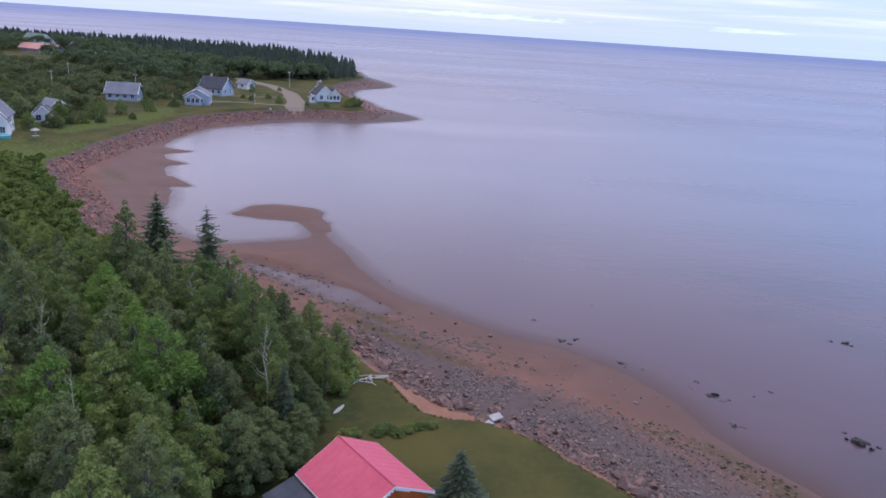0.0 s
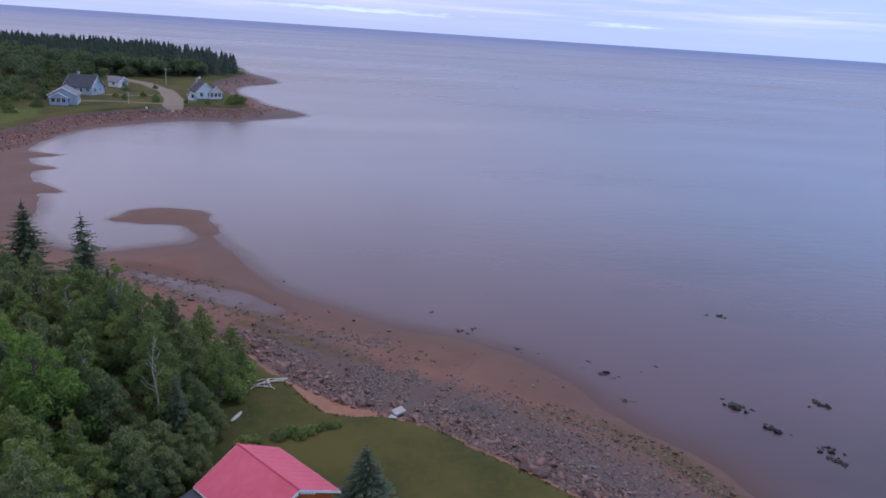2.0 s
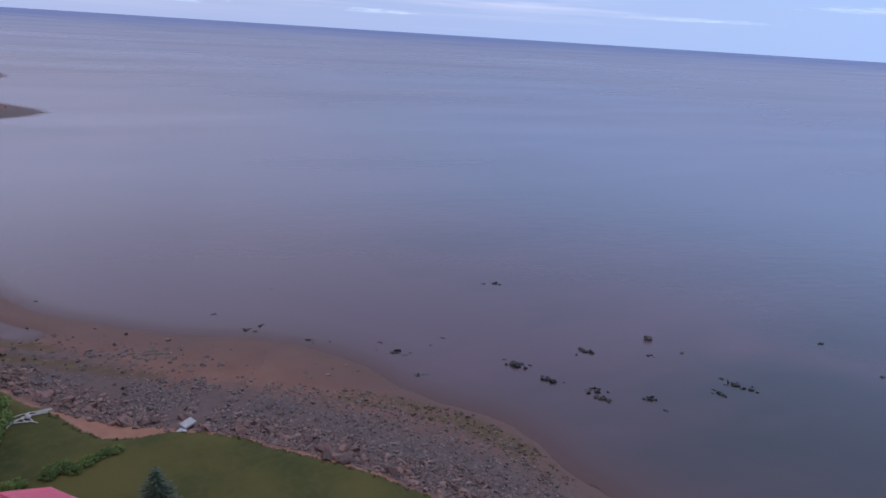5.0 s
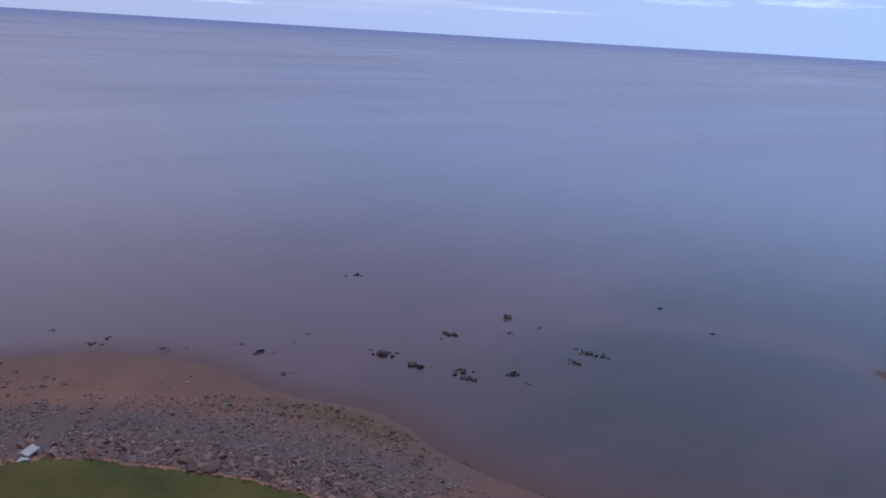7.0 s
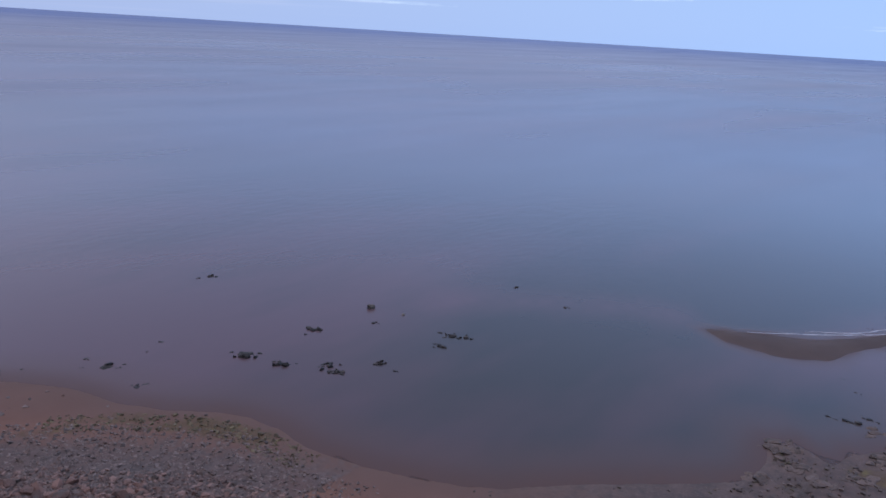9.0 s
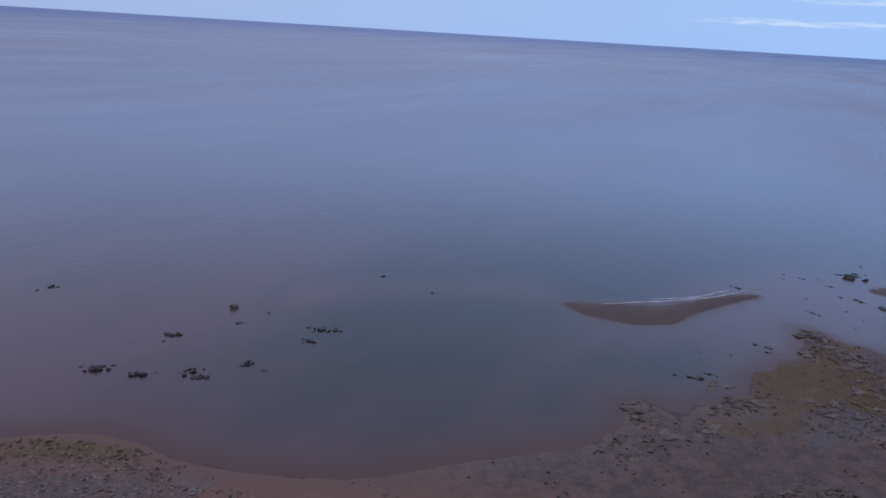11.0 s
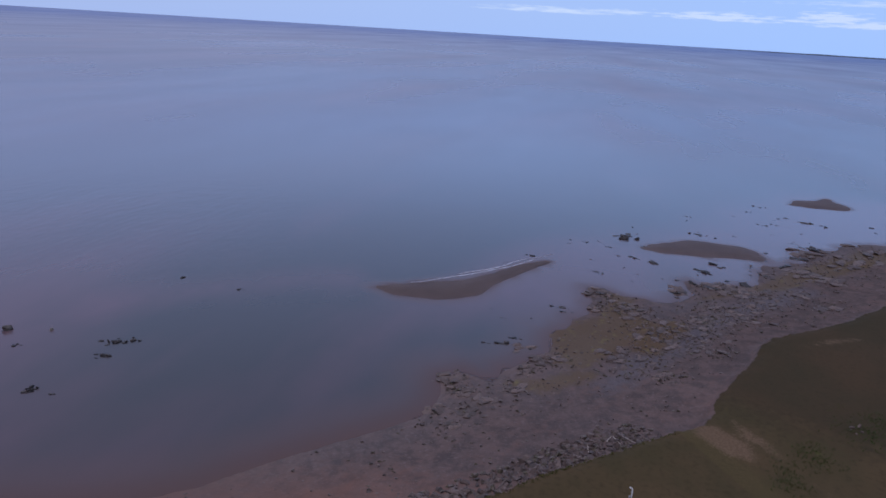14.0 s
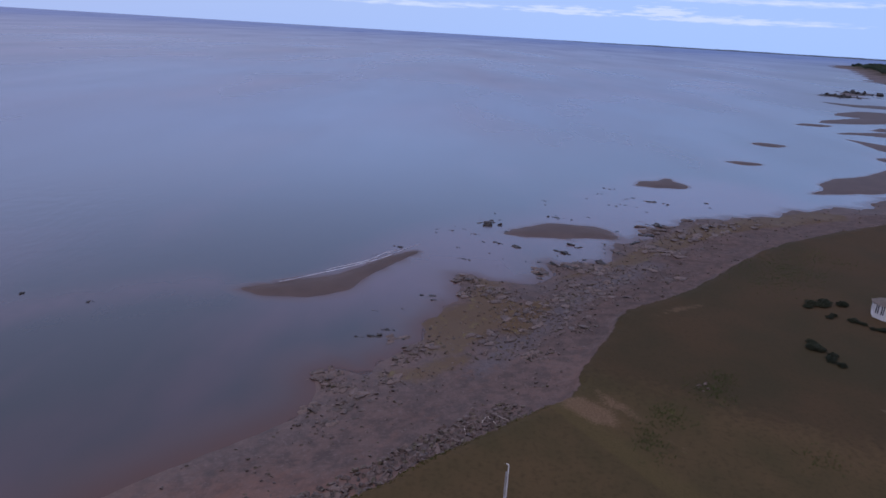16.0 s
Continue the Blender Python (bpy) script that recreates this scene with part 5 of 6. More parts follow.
bp = bp[sightly(bp)]
tagged(scrub("scrub", lifted(bp), wrng.uniform(1.4, 3.7, len(bp)), wrng, SCRUB, 120, 0.38), "mixed green scrub and low trees over the fields", "scrub", kind="stuff")
FIELD_TREES = within([(-88, 262), (-100, 300), (-84, 320), (-60, 334), (-150, 365), (-240, 430), (-300, 420), (-200, 330), (-110, 250)], wrng, 8.0, 60)
FIELD_TREES = FIELD_TREES[sightly(FIELD_TREES)]
far_trees = lifted(FIELD_TREES[:110]) + (0, 0, 3.0)
tagged(scrub("far_trees", far_trees, wrng.uniform(2.6, 4.2, len(far_trees)), wrng, LEAF_FAR, 110, 0.5), "scattered broadleaf trees before the spruce wood", "trees", kind="stuff")
for x, y, s in ((-92, 152, 1.1), (-90, 158, 1.2), (-95, 170, 1.0), (-88, 172, 1.1), (-86, 183, 0.9), (-82, 192, 0.8), (-81, 206, 1.0), (-86, 224, 1.1),
                (-89, 205, 0.8), (-104, 190, 1.1), (-106, 172, 1.2), (-73, 258, 0.7), (-66, 270, 0.5), (-84, 168, 0.7), (-80, 176, 0.6),
                (-107, 176, 1.0), (-98, 166, 0.9), (-96, 171, 0.9), (-88, 156, 0.8), (-100, 187, 1.0), (-87, 165, 0.8), (-90, 180, 0.9), (-89, 163, 0.8), (-85, 197, 0.7), (-106, 183, 1.1), (-126, 210, 1.2), (-115, 209, 1.1),
                (-119, 225, 1.2), (-130, 206, 1.2), (-110, 196, 1.0), (-93, 187, 0.7)):
    planted(KINDS[int(wrng.choice([0, 1, 4]))], x, y, wrng.uniform(0, 360), s * 0.9, 0.8, z=height(x, y) - 1.2 * s, group="garden trees")
# rough growth on the near left slope of the bay
slope_p = within([(-24, 66.5), (-36, 76), (-45, 84), (-51.5, 93), (-63, 107.5), (-72.5, 121), (-80, 126), (-95, 118), (-75, 95), (-60, 83), (-46, 73), (-32, 67)], wrng, 1.15, 260)
tagged(scrub("undergrowth", lifted(slope_p), 0.25 + 0.95 * wrng.uniform(0, 1, len(slope_p)) ** 2, wrng, UNDERGROWTH, 50, 0.22), "bright green rough undergrowth above the bay", "undergrowth", kind="stuff")
fringe = along(np.array(THICKET[2:14], float), wrng, 260, -0.9, 2.2)
fringe = fringe[(np.hypot(fringe[:, 0] + 6.8, fringe[:, 1] - 44.9) > 1.7) & (np.hypot(fringe[:, 0] + 5.2, fringe[:, 1] - 49.8) > 1.5)]      # clear of the kayak and the driftwood
tagged(scrub("thicket_fringe", lifted(fringe), wrng.uniform(0.4, 1.0, len(fringe)), wrng, LEAF, 60, 0.16), "low leafy growth along the thicket's edge", "undergrowth", kind="stuff")
# grass blades along the lip of the bank and rough patches on the heath
def tufts(name, places, rng, tall, material, blades=9):
    V, F, n = [], [], 0
    for x, y, z in places:
        s = rng.uniform(0.5, 1.0) * tall
        for _ in range(blades):
            a, r, lean = rng.uniform(0, 6.283), rng.uniform(0, 0.7) * tall, rng.uniform(0.2, 0.8) * s
            bx, by = x + r * math.cos(a), y + r * math.sin(a)
            w = 0.10 * tall
            V += [(bx - w * math.sin(a), by + w * math.cos(a), z - 0.03), (bx + w * math.sin(a), by - w * math.cos(a), z - 0.03),
                  (bx + lean * math.cos(a), by + lean * math.sin(a), z + s * rng.uniform(0.6, 1.0))]
            F.append((n, n + 1, n + 2))
            n += 3
    return new(name, pieces(name, V, F, material))


lip = along(rounded(BANK_NEAR[4:], 4), wrng, 1200, -0.6, 0.05)
tagged(tufts("bank_grass", lifted(lip), wrng, 0.15, TUSSOCK), "ragged olive grass on the lip of the bank", "grass", kind="stuff")
patch = np.vstack([wrng.normal(size=(n, 2)) * s + c for c, s, n in (((50.5, -23), (1.6, 1.2), 120), ((53, -25.1), 0.7, 90), ((42.6, -16), (1.3, 0.7), 160), ((46.2, -18.4), 0.9, 160), ((50.8, -23.4), 0.6, 80), ((41.3, -27.4), 0.9, 80), ((79, -40), (3.0, 2.0), 260), ((84, -45), (3.4, 2.2), 420), ((90, -52), (3.0, 2.4), 260))])
patch = patch[land(patch[:, 0], patch[:, 1])[2] > 0.3]
tagged(tufts("heath_grass", lifted(patch), wrng, 0.16, HEATH_GREEN, 8), "coarse green grass in patches on the heath", "grass", kind="stuff")
edge_trees = along(np.array([(-58, 334), (-82, 318), (-108, 326), (-150, 356), (-210, 412), (-290, 460)], float), wrng, 260, -20, 5)
edge_trees = edge_trees[sightly(edge_trees)]
tagged(scrub("wood_edge_trees", lifted(edge_trees) + (0, 0, 2.0), wrng.uniform(1.8, 4.0, len(edge_trees)), wrng, LEAF_FAR, 90, 0.5), "broadleaf trees along the front of the spruce wood", "trees", kind="stuff")
# shrubs on the lawn, on the point, and on the heath
for x, y, s in ((-6.0, 41.2, 0.55), (-5.2, 41.9, 0.5), (-3.6, 42.0, 0.55), (-2.9, 42.2, 0.6), (-2.2, 42.3, 0.6), (-1.5, 42.6, 0.5), (-0.8, 43.0, 0.45), (0.1, 43.8, 0.4),
                (-0.3, 43.5, 0.35)):
    planted(BUSH, x + wrng.normal() * 0.15, y + wrng.normal() * 0.2, wrng.uniform(0, 360), s * wrng.uniform(0.6, 0.95), 0.7, label="low dark green shrub in a row across the lawn", group="lawn shrubs")
for x, y, s in ((-33, 236, 1.6), (-34.5, 234.5, 1.3), (-31.5, 239, 1.1), (-41, 231, 0.7), (-47, 229, 0.6), (-56, 229, 0.9), (-58, 237, 0.8), (-66, 233, 0.9), (-63, 242, 0.8), (-70, 237, 0.7)):
    planted(BUSH, x, y, wrng.uniform(0, 360), s, 1.0, group="shrubs on the point")
for x, y, s in ((60.4, -36.2, 0.6), (59.4, -36.0, 0.5), (58.6, -36.4, 0.55), (57.6, -36.6, 0.5), (56.8, -36.4, 0.4), (71.0, -41.8, 0.6), (71.6, -43.5, 0.6), (71.8, -45.2, 0.5),
                (70.4, -40.6, 0.55), (67.6, -42.2, 0.5), (66.4, -43.6, 0.5), (65.2, -44.8, 0.5), (64.2, -46.2, 0.45)):
    for k in range(2):
        planted(BUSH_DARK, x + wrng.normal() * 0.5, y + wrng.normal() * 0.5, wrng.uniform(0, 360), s * wrng.uniform(0.55, 0.95), 0.55, group="heath shrubs")

# ---- shingle, boulders and ledges ----
srng = np.random.default_rng(11)
near_bank = rounded(BANK_NEAR[2:13], 4)
coast_bank = rounded(BANK_NEAR[15:], 4)
revet = thing("boulder_bank", Matrix(), "bank of red and grey boulders below the lawn", "rocks")
RED_M, GREY_M = stone_meshes("boulder", STONES, RED_STONE), stone_meshes("boulder", STONES, GREY_STONE)


def boulders(parent, places, sizes, meshes, rng, sink=0.15):
    clear = chain(places[:, 0], places[:, 1], BARE) < 0.1        # the bare clay stays clear
    places, sizes = places[clear], np.asarray(sizes)[clear]
    for (x, y, z), s in zip(lifted(places), sizes):
        ob = new("boulder", meshes[int(rng.integers(len(meshes)))])
        ob.matrix_world = pose(x, y, z - sink * s, rng.normal() * 14, rng.normal() * 14, rng.uniform(0, 360)) @ Matrix.Scale(s, 4)
        ob.parent = parent


boulders(revet, along(near_bank, srng, 270, 1.25, 3.6), 0.42 + 1.0 * srng.uniform(0, 1, 270) ** 1.7, RED_M, srng)
p = along(near_bank, srng, 2200, 1.15, 5.4)
p = p[chain(p[:, 0], p[:, 1], BARE) < 0.1]
tagged(strewn("bank_stones", lifted(p), 0.15 + 0.5 * srng.uniform(0, 1, len(p)) ** 2, STONES, RED_RUBBLE, srng), "red and grey stones packed along the bank", "stones", kind="stuff")
boulders(revet, along(near_bank, srng, 80, 2.2, 7.0), srng.uniform(0.35, 1.0, 80), GREY_M, srng)
p = along(rounded(BANK_NEAR[4:14], 4), srng, 23000, 1.3, 12.0, 1.35)
p = p[(heights(p) > 0.16) & (p[:, 1] + srng.normal(size=len(p)) * 1.2 > 28.5) & (chain(p[:, 0], p[:, 1], BARE) < 0)]
tagged(strewn("shingle", lifted(p), 0.08 + 0.34 * srng.uniform(0, 1, len(p)) ** 2.8, STONES + SLABS + SLABS, GREY_RUBBLE, srng), "grey and red shingle on the upper beach", "shingle", kind="stuff")
# dark flat ledges in the wet sand below the thicket
q = np.array([(-22, 80.5), (-19, 78.5), (-16.5, 77), (-13, 75), (-18, 74), (-14, 71.5), (-10, 69), (-21, 76.5), (4, 62), (8, 59), (-2, 64), (-27.5, 84.2), (-24.2, 82.5), (-21.6, 81), (-19.2, 79.5), (-16.3, 79), (-21.8, 79), (-24.6, 79.4), (-14.8, 74.6), (1.1, 64.1), (3.2, 63.1)])
q = np.repeat(q, 26, 0) + srng.normal(size=(26 * len(q), 2)) * (1.6, 1.0)
tagged(strewn("wet_ledges", np.c_[q, np.maximum(heights(q), -0.04)], srng.uniform(0.2, 0.9, len(q)), SLABS, DARK_RUBBLE, srng, 0.1, 0.08), "low dark ledges lying in wet sand", "ledges", kind="stuff")
hidden_bank = rounded(BANK_NEAR[:5], 4)
p = along(hidden_bank, srng, 700, 1.0, 14.0, 1.2)
tagged(strewn("beach_stones", lifted(p), srng.uniform(0.12, 0.6, len(p)), STONES + SLABS + SLABS, DARK_RUBBLE, srng), "scattered dark stones below the thicket", "stones", kind="stuff")
bay_bank = rounded(BANK_BAY[9:], 4)
p = along(bay_bank, srng, 7400, 0.2, 5.8)
p = p[land(p[:, 0], p[:, 1])[0] > 0.1]
tagged(strewn("rubble_slope", lifted(p), 0.2 + 0.75 * srng.uniform(0, 1, len(p)) ** 2.6, STONES + SLABS, BAY_RUBBLE, srng), "sloping red sandstone rubble round the bay", "rubble", kind="stuff")
p = along(rounded(BANK_BAY[4:10], 4), srng, 900, 0.5, 14)
p = p[land(p[:, 0], p[:, 1])[0] > 0.1]
tagged(strewn("ledge_rubble", lifted(p), srng.uniform(0.5, 1.8, len(p)), SLABS, BAY_RUBBLE, srng), "flat red ledges on the headland", "ledges", kind="stuff")

p = along(np.array([(17.5, 50.5), (21, 47.6), (24.4, 44.2), (26.8, 40.2), (27.8, 36), (28.2, 33)], float), srng, 900, -1.6, 1.2)
p = p[heights(p) > 0.01]
tagged(strewn("weedy_stones", lifted(p), 0.1 + 0.4 * srng.uniform(0, 1, len(p)) ** 2.2, SLABS + STONES, WEED_RUBBLE, srng), "olive weed-covered stones at the shingle's foot", "stones", kind="stuff")
ridge = thing("stone_ridge", Matrix(), "ridge of dark grey boulders along the heath's edge", "rocks")
p = along(rounded(BANK_NEAR[14:20], 4), srng, 750, 0.4, 3.6)
tagged(strewn("ridge_stones", lifted(p), 0.2 + 0.55 * srng.uniform(0, 1, 750) ** 1.6, STONES, DARK_RUBBLE, srng), "dark grey stones packed along the heath's edge", "stones", kind="stuff")
p = along(near_bank, srng, 260, 8.0, 19.0)
p = p[heights(p) > 0.03]
tagged(strewn("sand_stones", lifted(p), 0.15 + 0.5 * srng.uniform(0, 1, len(p)) ** 2.5, SLABS + STONES, GREY_RUBBLE, srng), "single stones lying on the red sand", "stones", kind="stuff")
for x, y, s in ((51.2, -22.4, 0.55), (50.7, -22.9, 0.45), (51.5, -23.0, 0.5), (50.9, -22.2, 0.35), (50.4, -22.5, 0.4)):
    ob = tagged(new("field_stone", GREY_M[int(srng.integers(10))]), "pale lichened stone in rough grass on the heath", "stone", "field stones")
    ob.matrix_world = pose(x, y, height(x, y) - 0.05, 0, 0, srng.uniform(0, 360)) @ Matrix.Scale(s, 4)
boulders(ridge, along(rounded(BANK_NEAR[14:19], 4), srng, 190, 0.5, 3.4), srng.uniform(0.35, 0.95, 190), GREY_M, srng)
shelf = thing("rock_shelf", Matrix(), "broken flat ledges of weedy stone on the shore", "rocks")
LEDGE_M = stone_meshes("ledge", SLABS, GREY_STONE)
SHELF = [((54.9, 8.6), 1.0, 12), ((52.6, 7.0), 0.7, 8), ((51.4, 5.2), 0.6, 7), ((49.6, 9.0), 0.7, 4), ((49.6, 6.2), 0.7, 6), ((47.4, 7.4), 0.8, 4), ((54.8, 3.0), 0.7, 10), ((58.5, 1.9), 0.7, 8),
         ((82.6, -4.4), 0.8, 10), ((77.6, -7.6), 1.2, 14), ((76.4, -4.2), 0.8, 8), ((86.2, -14), 1.0, 10), ((89.6, -18), 1.0, 10), ((88.6, -22.5), 1.2, 12), ((80.4, -17.4), 0.9, 10), ((75.4, -15.8), 0.8, 8),
         ((110.6, -35.4), 1.4, 12), ((98.5, -32.7), 1.2, 8), ((87.9, -29), 1.2, 8), ((70.5, -10), 2.6, 16), ((66, -11.5), 1.8, 12),
         ((54.3, 8.2), 1.4, 5), ((52.6, 5.2), 1.4, 4), ((49.4, 5.2), 1.8, 6), ((61.4, 0.4), 1.6, 14), ((63.6, 3.2), 1.6, 8), ((59, -10.3), 0.8, 8),
         ((64.8, -15.8), 1.0, 6), ((62, -7.4), 2.6, 22), ((70, -13.5), 3, 26), ((74.5, -15.5), 1.8, 20), ((78.5, -18.8), 1.8, 16), ((81.5, -4.6), 1.8, 18), ((75, -8), 2, 10), ((82.4, -23), 1.6, 8), ((82.5, -30), 1.6, 12),
         ((85.6, -14.4), 1.2, 16), ((89, -20), 2.0, 18), ((88.2, -25), 1.2, 10), ((87, -23), 4, 22), ((97, -33), 4, 30), ((106, -39), 4, 26), ((114, -48), 5, 22), ((76, -20), 3, 12)]
for (cx, cy), spread, n in SHELF:
    for _ in range(n):
        x, y = cx + srng.normal() * spread * 0.6, cy + srng.normal() * spread * 0.6
        s = srng.uniform(0.35, 1.3) * (1 + max(0, x - 70) / 50)
        ob = new("ledge", LEDGE_M[int(srng.integers(8))])
        ob.matrix_world = pose(x, y, max(height(x, y), -0.05) - 0.02, srng.normal() * 5, srng.normal() * 5, -40 + srng.normal() * 22) @ Matrix.Diagonal((s * 1.4, s, s * 0.6, 1))
        ob.parent = shelf
p = np.vstack([srng.normal(size=(n * (5 if c[0] < 58 else 11), 2)) * s * (1.2 if c[0] < 58 else 0.9) + c for c, s, n in SHELF])
h, ins, inb = land(p[:, 0], p[:, 1])
p = p[(h > 0.02) & (inb < -1.0)]
tagged(strewn("shore_stones", lifted(p), srng.uniform(0.10, 0.5, len(p)), SLABS + STONES, DARK_RUBBLE, srng), "scattered grey stones and ledge fragments", "stones", kind="stuff")
p = np.vstack([along(rounded(BANK_NEAR[13:] + BANK_COAST[:5], 4), srng, 5200, 1.5, 24.0, 1.1), along(rounded(BANK_COAST[3:10], 4), srng, 3000, 1.5, 26.0, 1.2)])
clump = swell(p[:, 0], p[:, 1], 1.7, 13.0) + 0.6 * swell(p[:, 0], p[:, 1], 0.6, 14.0) + srng.normal(size=len(p)) * 0.35
p = p[(heights(p) > 0.02) & (clump > 0.15)]
tagged(strewn("shelf_pebbles", lifted(p), 0.07 + 0.38 * srng.uniform(0, 1, len(p)) ** 2.6 * (1 + np.clip(p[:, 0] - 60, 0, 60) / 60), SLABS + STONES, DARK_RUBBLE, srng), "small dark stones spread over the shore", "stones", kind="stuff")

# rocks that break the water: x, y, length
ROCKS_BAY = [(18.0, 61.9, 1.1), (19.8, 60.9, 0.5), (24.5, 59.2, 0.9), (23.5, 57.7, 0.4), (25.0, 56.5, 1.9), (29.0, 56.9, 0.5), (31.0, 57.9, 0.8), (25.0, 51.5, 1.2),
             (34.8, 50.2, 2.2), (36.1, 46.6, 1.5), (43.1, 50.5, 1.6), (41.8, 50.0, 0.6), (51.5, 50.5, 1.4), (48.8, 47.4, 0.8), (52.8, 46.7, 0.9), (39.2, 43.4, 1.4),
             (38.8, 42.0, 1.2), (42.6, 40.4, 1.0), (42.6, 38.5, 0.6), (49.7, 38.9, 1.1), (52.4, 39.7, 1.6), (53.1, 38.4, 1.0), (69.5, 43.2, 0.8), (68.2, 35.6, 0.8),
             (44.4, 70.4, 1.0), (43.0, 70.8, 0.6), (17.8, 76.7, 0.5), (10.4, 71.2, 1.0), (13.0, 66.2, 1.7), (-6.2, 80.5, 0.7)]
ROCKS_COAST = [(93.5, 4.5, 1.6), (89.4, 7.5, 0.6), (103.4, -2.8, 1.2), (109.0, -9.0, 4.6), (89.8, -4.2, 1.2), (90.8, -9.6, 0.6), (96.7, -12.0, 2.9), (87.5, -8.7, 0.5),
               (90.1, -12.7, 0.5), (114.8, -20.5, 1.9), (95.0, -18.8, 2.9), (99.4, -20.4, 2.6), (127.0, -20.2, 1.0), (123.8, -19.8, 0.9), (141.1, -35.2, 1.7),
               (126.1, -33.2, 1.1), (133.8, -38.3, 1.4), (131.1, -40.9, 3.4), (132.5, -52.2, 1.4), (122.6, -38.0, 0.8), (116.4, -26.1, 0.8), (113.6, -37.0, 3.0),
               (75.5, -0.4, 1.7), (74.2, -0.7, 0.9), (72.4, 7.4, 0.4), (70.2, 5.9, 0.6), (71.1, 2.8, 0.6), (63.8, 5.3, 1.9), (65.4, 4.0, 1.2), (63.4, 2.2, 1.0),
               (88.6, -18.2, 3.6), (85.2, -14.0, 2.4), (81.6, -4.6, 2.6), (91.0, -23.2, 2.8), (96.5, -26.6, 2.8), (101.8, -30.4, 3.0), (107, -34.2, 3.2), (112.5, -37.6, 3.0)]
SMALL = srng.uniform((86, -52), (138, 0), (160, 2))
SMALL = SMALL[(heights(SMALL) < -0.02) & (heights(SMALL) > -0.75)][:34]
SEA_M, SEA_SLAB_M, PALE_M = stone_meshes("stone", STONES, SEA_STONE), stone_meshes("stone", SLABS, SEA_STONE), stone_meshes("stone", STONES, PALE_STONE)
for x, y, s in ROCKS_BAY + ROCKS_COAST + [(q[0], q[1], srng.uniform(0.4, 1.1)) for q in SMALL]:
    bold = 32 < x < 72 and y > 30
    pale = (x, y) in ((51.5, 50.5), (52.8, 46.7))
    s *= 1.05 if bold else 0.95
    n = 2 if s < 0.7 else 4 if s < 1.0 else (11 if bold else 7)
    ln = srng.uniform(0.30, 0.42) if bold else srng.uniform(0.4, 0.7)
    rock = thing("sea_rock", pose(x, y, -0.03 * s, 0, 0, -math.degrees(math.atan2(x, y)) + srng.normal() * 16),
                 "pale bare rock with a wet dark foot in shallow water" if pale else "dark weed-covered rocks breaking the shallow water" if s >= 1.0 else "small dark rock just clear of the water", "rock", "sea rocks")
    for i in range(2 if pale else n):
        q = s * (0.62 if i == 0 else srng.uniform(0.20, 0.42))
        meshes = PALE_M if pale else SEA_M if i % 3 == 1 else SEA_SLAB_M
        ob = new("stone", meshes[int(srng.integers(8))])
        ob.matrix_basis = Matrix.Translation((0, 0, 0) if i == 0 else (srng.normal() * ln * s, srng.normal() * (0.24 if bold else 0.18) * s, 0)) @ pose(0, 0, 0, srng.normal() * 7, srng.normal() * 7, srng.uniform(-40, 40)) \
            @ Matrix.Diagonal((1.1 * q, q, q * (1.3 if s < 2.4 else 0.7) if bold else 0.75 * q, 1))
        ob.parent = rock

# a rocky islet off the far coast
p = np.vstack([srng.normal(size=(60, 2)) * (7, 4.5) + (500, -275), srng.normal(size=(50, 2)) * (12, 4) + (548, -316)])
tagged(strewn("islet_rocks", np.c_[p, np.maximum(heights(p), 0)], srng.uniform(2.0, 6.5, len(p)), STONES + SLABS + SLABS, SEA_STONE, srng), "dark rocks heaped on an islet off the coast", "rocks", kind="stuff")

# thin crests of wash running past the sand bank
V, F = [], []
for off, lo, hi in ((-0.9, 0.25, 0.98), (0.9, 0.45, 0.9)):
    line = rounded([(72.6 + off * 0.6, 25.0), (76.2 + off * 0.6, 20.5), (79.4 + off * 0.5, 15.6), (82.4 + off * 0.5, 12.0), (87.2 + off * 0.5, 8.2), (91.0 + off * 0.5, 5.0), (96, 1.0)], 8)
    line = line[int(lo * len(line)):int(hi * len(line))]
    for i, (x, y) in enumerate(line):
        u = i / (len(line) - 1)
        w = (0.02 + 0.07 * srng.uniform()) * math.sin(math.pi * min(1, u + 0.03)) + 0.01
        d = 0.25 * math.sin(9 * u + off)
        V += [(x + d - w, y + d - w, 0.01), (x + d, y + d, 0.05), (x + d + w, y + d + w, 0.01)]
        if i:
            n = len(V)
            F += [(n - 6, n - 5, n - 2, n - 3), (n - 5, n - 4, n - 1, n - 2)]
me = bpy.data.meshes.new("wash")
me.from_pydata(V, [], F)
me.materials.append(FOAM)
tagged(new("wash", me), "thin pale crests of wash beside a sand bank", "wash", kind="stuff")

# ---- small things on the lawn and the bank ----
slab = thing("concrete_slab", pose(4.7, 46.4, height(4.7, 46.4) + 0.2, 3, -4, 28), "broken pale concrete slabs lying on the bank", "slab")
for x, y, z, t, w, d in ((0.3, 0.25, 0.06, 0, 0.95, 0.7), (-0.65, -0.15, -0.08, 18, 0.85, 0.6)):
    bm = bmesh.new()
    box(bm, -w / 2, -d / 2, -0.09, w / 2, d / 2, 0.09)
    bmesh.ops.bevel(bm, geom=bm.edges[:], offset=0.025, segments=1, affect="EDGES")
    bmesh.ops.transform(bm, matrix=pose(x, y, z, 3, -4, t), verts=bm.verts)
    part("slab", bm, CONCRETE, slab)


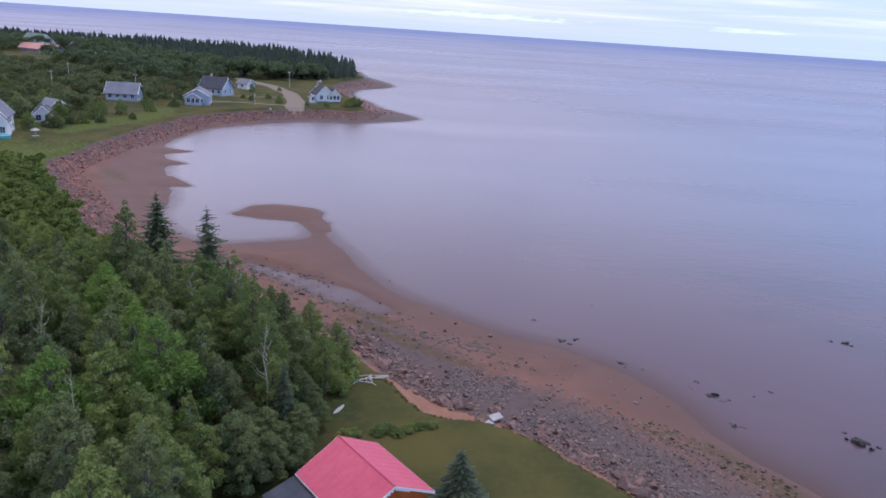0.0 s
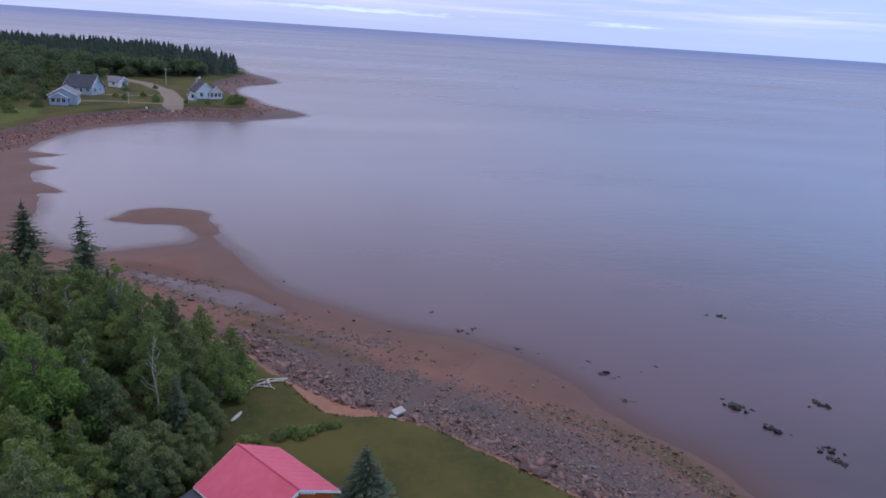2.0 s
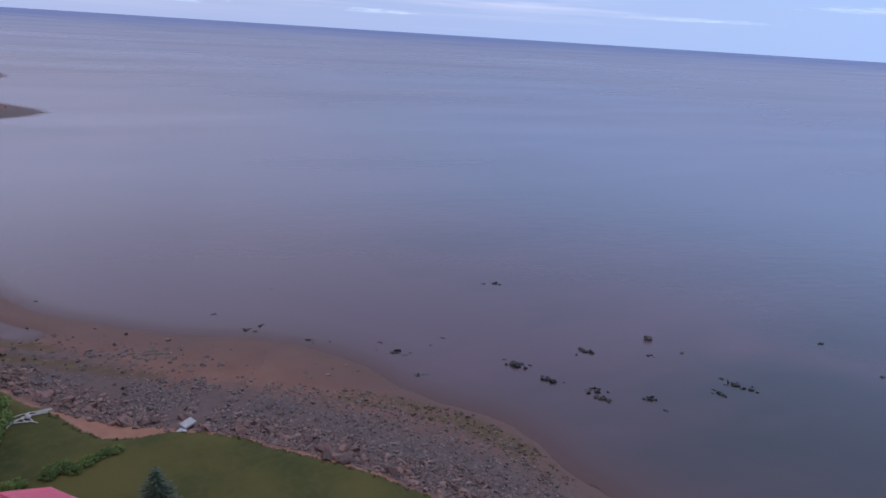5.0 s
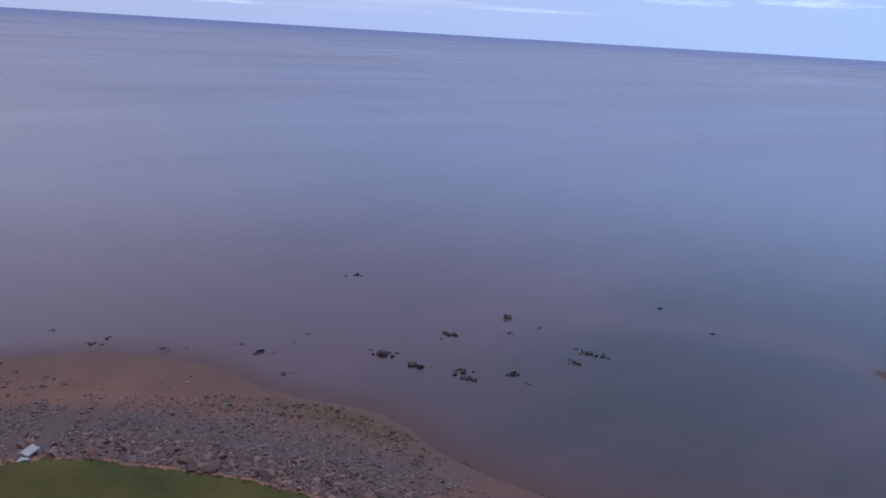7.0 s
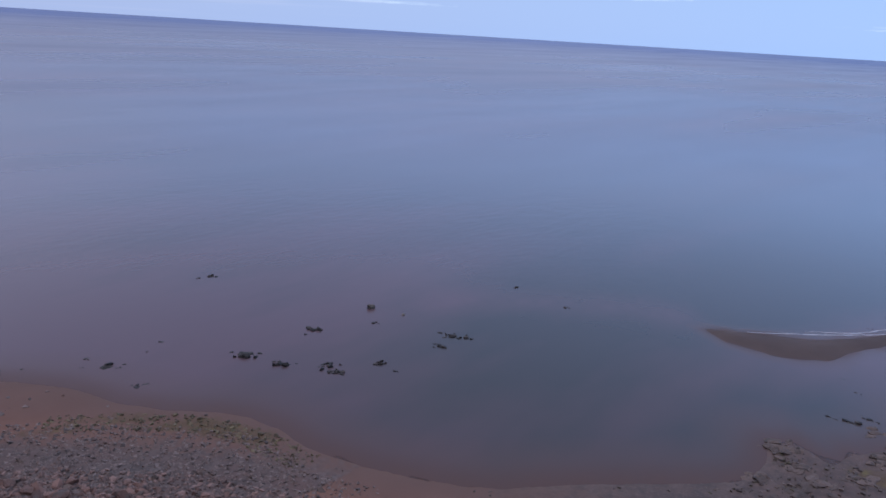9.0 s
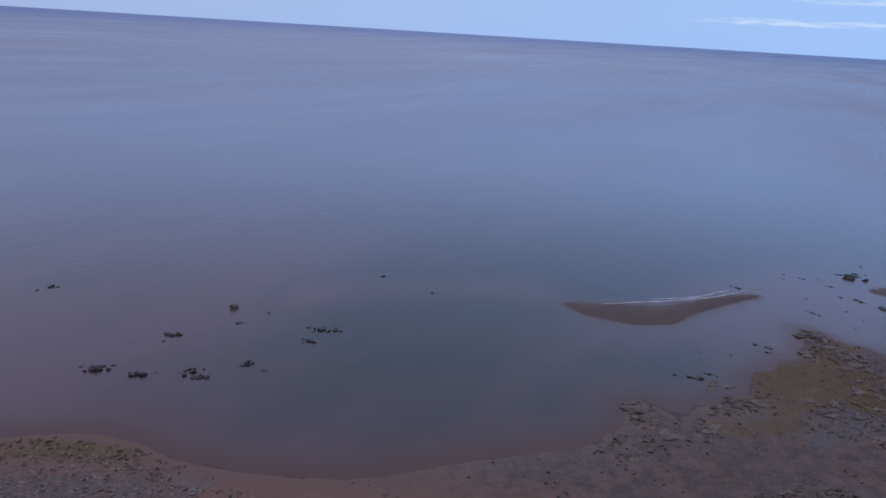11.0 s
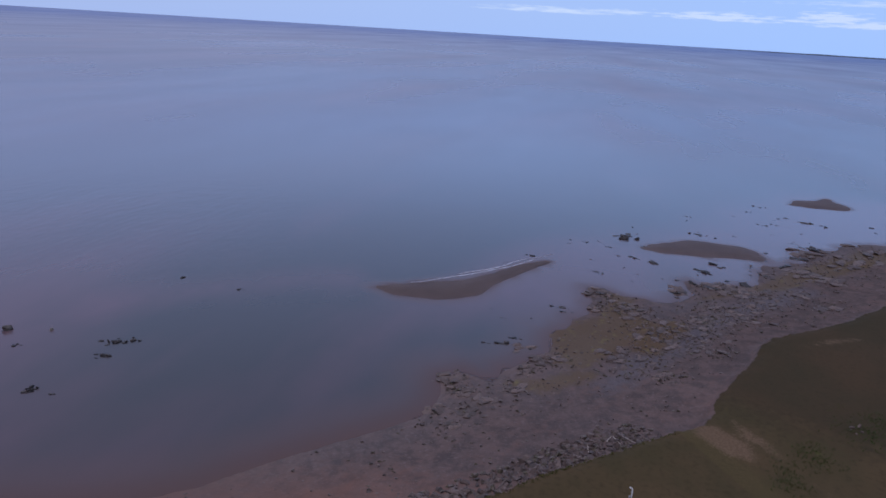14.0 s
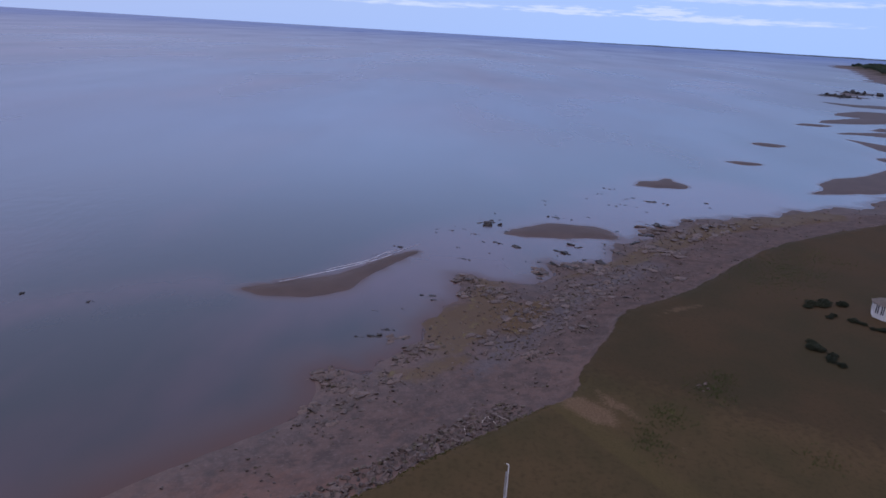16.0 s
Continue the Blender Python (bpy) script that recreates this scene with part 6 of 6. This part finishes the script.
def log(x, y, ln, turn, r, tilt=0.0, label="bleached driftwood log on the bank"):
    bm = bmesh.new()
    bent(bm, [(-ln / 2, 0, 0), (-ln * 0.1, 0.06 * ln, 0.02), (ln / 2, 0, 0.04)], r, r * 0.6, 7)
    ob = tagged(part("driftwood_log", bm, DRIFT), label, "driftwood", "driftwood")
    ob.matrix_world = pose(x, y, height(x, y) + r * 0.9, 0, tilt, turn)


for args in ((-5.6, 49.6, 1.5, 20, 0.07), (-5.0, 49.5, 1.2, -60, 0.06), (-4.7, 49.9, 1.6, 5, 0.08), (-5.2, 50.0, 0.9, 70, 0.07), (-5.5, 49.2, 1.0, -15, 0.06), (-5.9, 49.3, 1.3, 48, 0.05), (-4.9, 49.1, 1.1, -35, 0.05), (-5.3, 50.3, 1.4, 12, 0.05),
             (45.8, -5.6, 1.8, 35, 0.03), (46.4, -6.4, 1.5, 60, 0.026), (44.2, -3.4, 1.4, 10, 0.025), (46.2, -4.8, 1.2, -20, 0.025)):
    log(*args)
bm = bmesh.new()
bmesh.ops.create_icosphere(bm, subdivisions=2, radius=0.24)
for v in bm.verts:
    v.co *= 0.8 + 0.35 * noise.noise(v.co * 4)
tagged(part("tree_stump", bm, DRIFT), "bleached root stump among driftwood on the lawn", "stump").matrix_world = pose(-5.1, 49.7, height(-5.1, 49.7) + 0.2)


def boat(x, y, turn, ln, label):
    """A small upturned hull: pointed at both ends."""
    bm = bmesh.new()
    rings = []
    for k in range(9):
        u = -1 + k / 4
        w, h = 0.16 * (1 - u * u) ** 0.7 + 0.012, 0.16 * (1 - 0.7 * u * u)
        rings.append([bm.verts.new((u * ln / 2, w * math.cos(q), h * math.sin(q) + 0.06 * u * u)) for q in [math.pi * j / 8 for j in range(9)]])
    for i, j in zip(rings[:-1], rings[1:]):
        for k in range(8):
            bm.faces.new([i[k], i[k + 1], j[k + 1], j[k]])
    bmesh.ops.recalc_face_normals(bm, faces=bm.faces)
    bmesh.ops.solidify(bm, geom=bm.faces[:], thickness=0.02)
    ob = thing("kayak", pose(x, y, height(x, y) + 0.02, 0, 0, turn), label, "kayak", "upturned kayaks")
    hull = part("hull", bm, FIBREGLASS, ob, "", True)
    bm = bmesh.new()
    bar(bm, (-ln * 0.42, 0, 0.17), (ln * 0.42, 0, 0.17), 0.02, 0.02, 6)
    part("keel", bm, DRIFT, ob)
    return ob


boat(-6.8, 44.9, 66, 1.5, "pale upturned kayak at the thicket's edge")
# a small hull stands in for a pale plank here
boat(-4.2, 50.4, 8, 1.2, "pale plank on the lawn beside driftwood, shaped as a small hull")

# pale post with a bent arm on the heath
post = thing("post", pose(34.4, -5.2, height(34.4, -5.2)), "tall pale metal post with a bent top", "post")
bm = bmesh.new()
bar(bm, (0, 0, -0.3), (0, 0, 2.6), 0.045, 0.04, 8)
part("pole", bm, METAL, post)
bm = bmesh.new()
bent(bm, [(0.09, -0.12, -0.2), (0.09, -0.12, 1.7), (0.09, -0.12, 3.0), (0.02, 0.05, 3.14)], 0.038, 0.03, 8)
part("arm", bm, WHITE, post)
for z in (0.9, 1.5):
    bm = bmesh.new()
    bar(bm, (-0.03, 0.05, z), (0.12, -0.17, z), 0.03, 0.03, 6)
    part("clamp", bm, METAL, post)

# white summer house among shrubs on the heath
SHX, SHY = 68.6, -48.4
summer = thing("summer_house", pose(SHX, SHY, height(SHX, SHY) - 0.05, 0, 0, 22), "small white many-sided summer house among shrubs", "summer house")
bm = bmesh.new()
R, N = 1.7, 8
ring = [(R * math.cos(2 * math.pi * (k + 0.5) / N), R * math.sin(2 * math.pi * (k + 0.5) / N)) for k in range(N)]
lo, hi = [bm.verts.new((x, y, -0.2)) for x, y in ring], [bm.verts.new((x, y, 1.6)) for x, y in ring]
for k in range(N):
    bm.faces.new([lo[k], lo[(k + 1) % N], hi[(k + 1) % N], hi[k]])
bm.faces.new(hi)
part("wall", bm, WHITE, summer)
bm = bmesh.new()
bmesh.ops.create_cone(bm, cap_ends=True, segments=N, radius1=R * 1.16, radius2=0.08, depth=0.26, matrix=pose(0, 0, 1.73, 0, 0, 22.5))
part("roof", bm, BARK, summer, "weathered brown shingle roof")
for k in range(N):
    t = 360 * (k + 1) / N
    x, y = R * math.cos(math.pi / N) * math.cos(radians(t)), R * math.cos(math.pi / N) * math.sin(radians(t))
    for s in (-0.3, 0.3):
        window(summer, x - s * math.sin(radians(t)), y + s * math.cos(radians(t)), 0.6, 0.36, 0.9, t + 90)

# low far shore on the horizon
bm = bmesh.new()
vs = []
for k in range(60):
    a = radians(99 + 0.55 * k)
    h = 2 + 6 * min(1, k / 14) * (0.75 + 0.25 * math.sin(k * 0.9) * math.sin(k * 0.37))
    r = 4550
    vs.append((bm.verts.new((r * math.sin(a), r * math.cos(a), -1)), bm.verts.new((r * 1.004 * math.sin(a), r * 1.004 * math.cos(a), h)),
               bm.verts.new((r * 1.06 * math.sin(a), r * 1.06 * math.cos(a), -1))))
for p0, p1 in zip(vs[:-1], vs[1:]):
    bm.faces.new([p0[0], p1[0], p1[1], p0[1]])
    bm.faces.new([p0[1], p1[1], p1[2], p0[2]])
tagged(part("backdrop", bm, HAZY_LAND), "low wooded shore far across the water", "shore", kind="structure")
hw = within([(1310, -772), (1590, -884), (1750, -1080), (1400, -1050), (1000, -720), (700, -470)], wrng, 17, 160)
tagged(scrub("coast_woods", lifted(hw), wrng.uniform(3, 5.5, len(hw)), wrng, WOODS, 26, 2.2), "dark woods on the far point of the coast", "woods", kind="stuff")
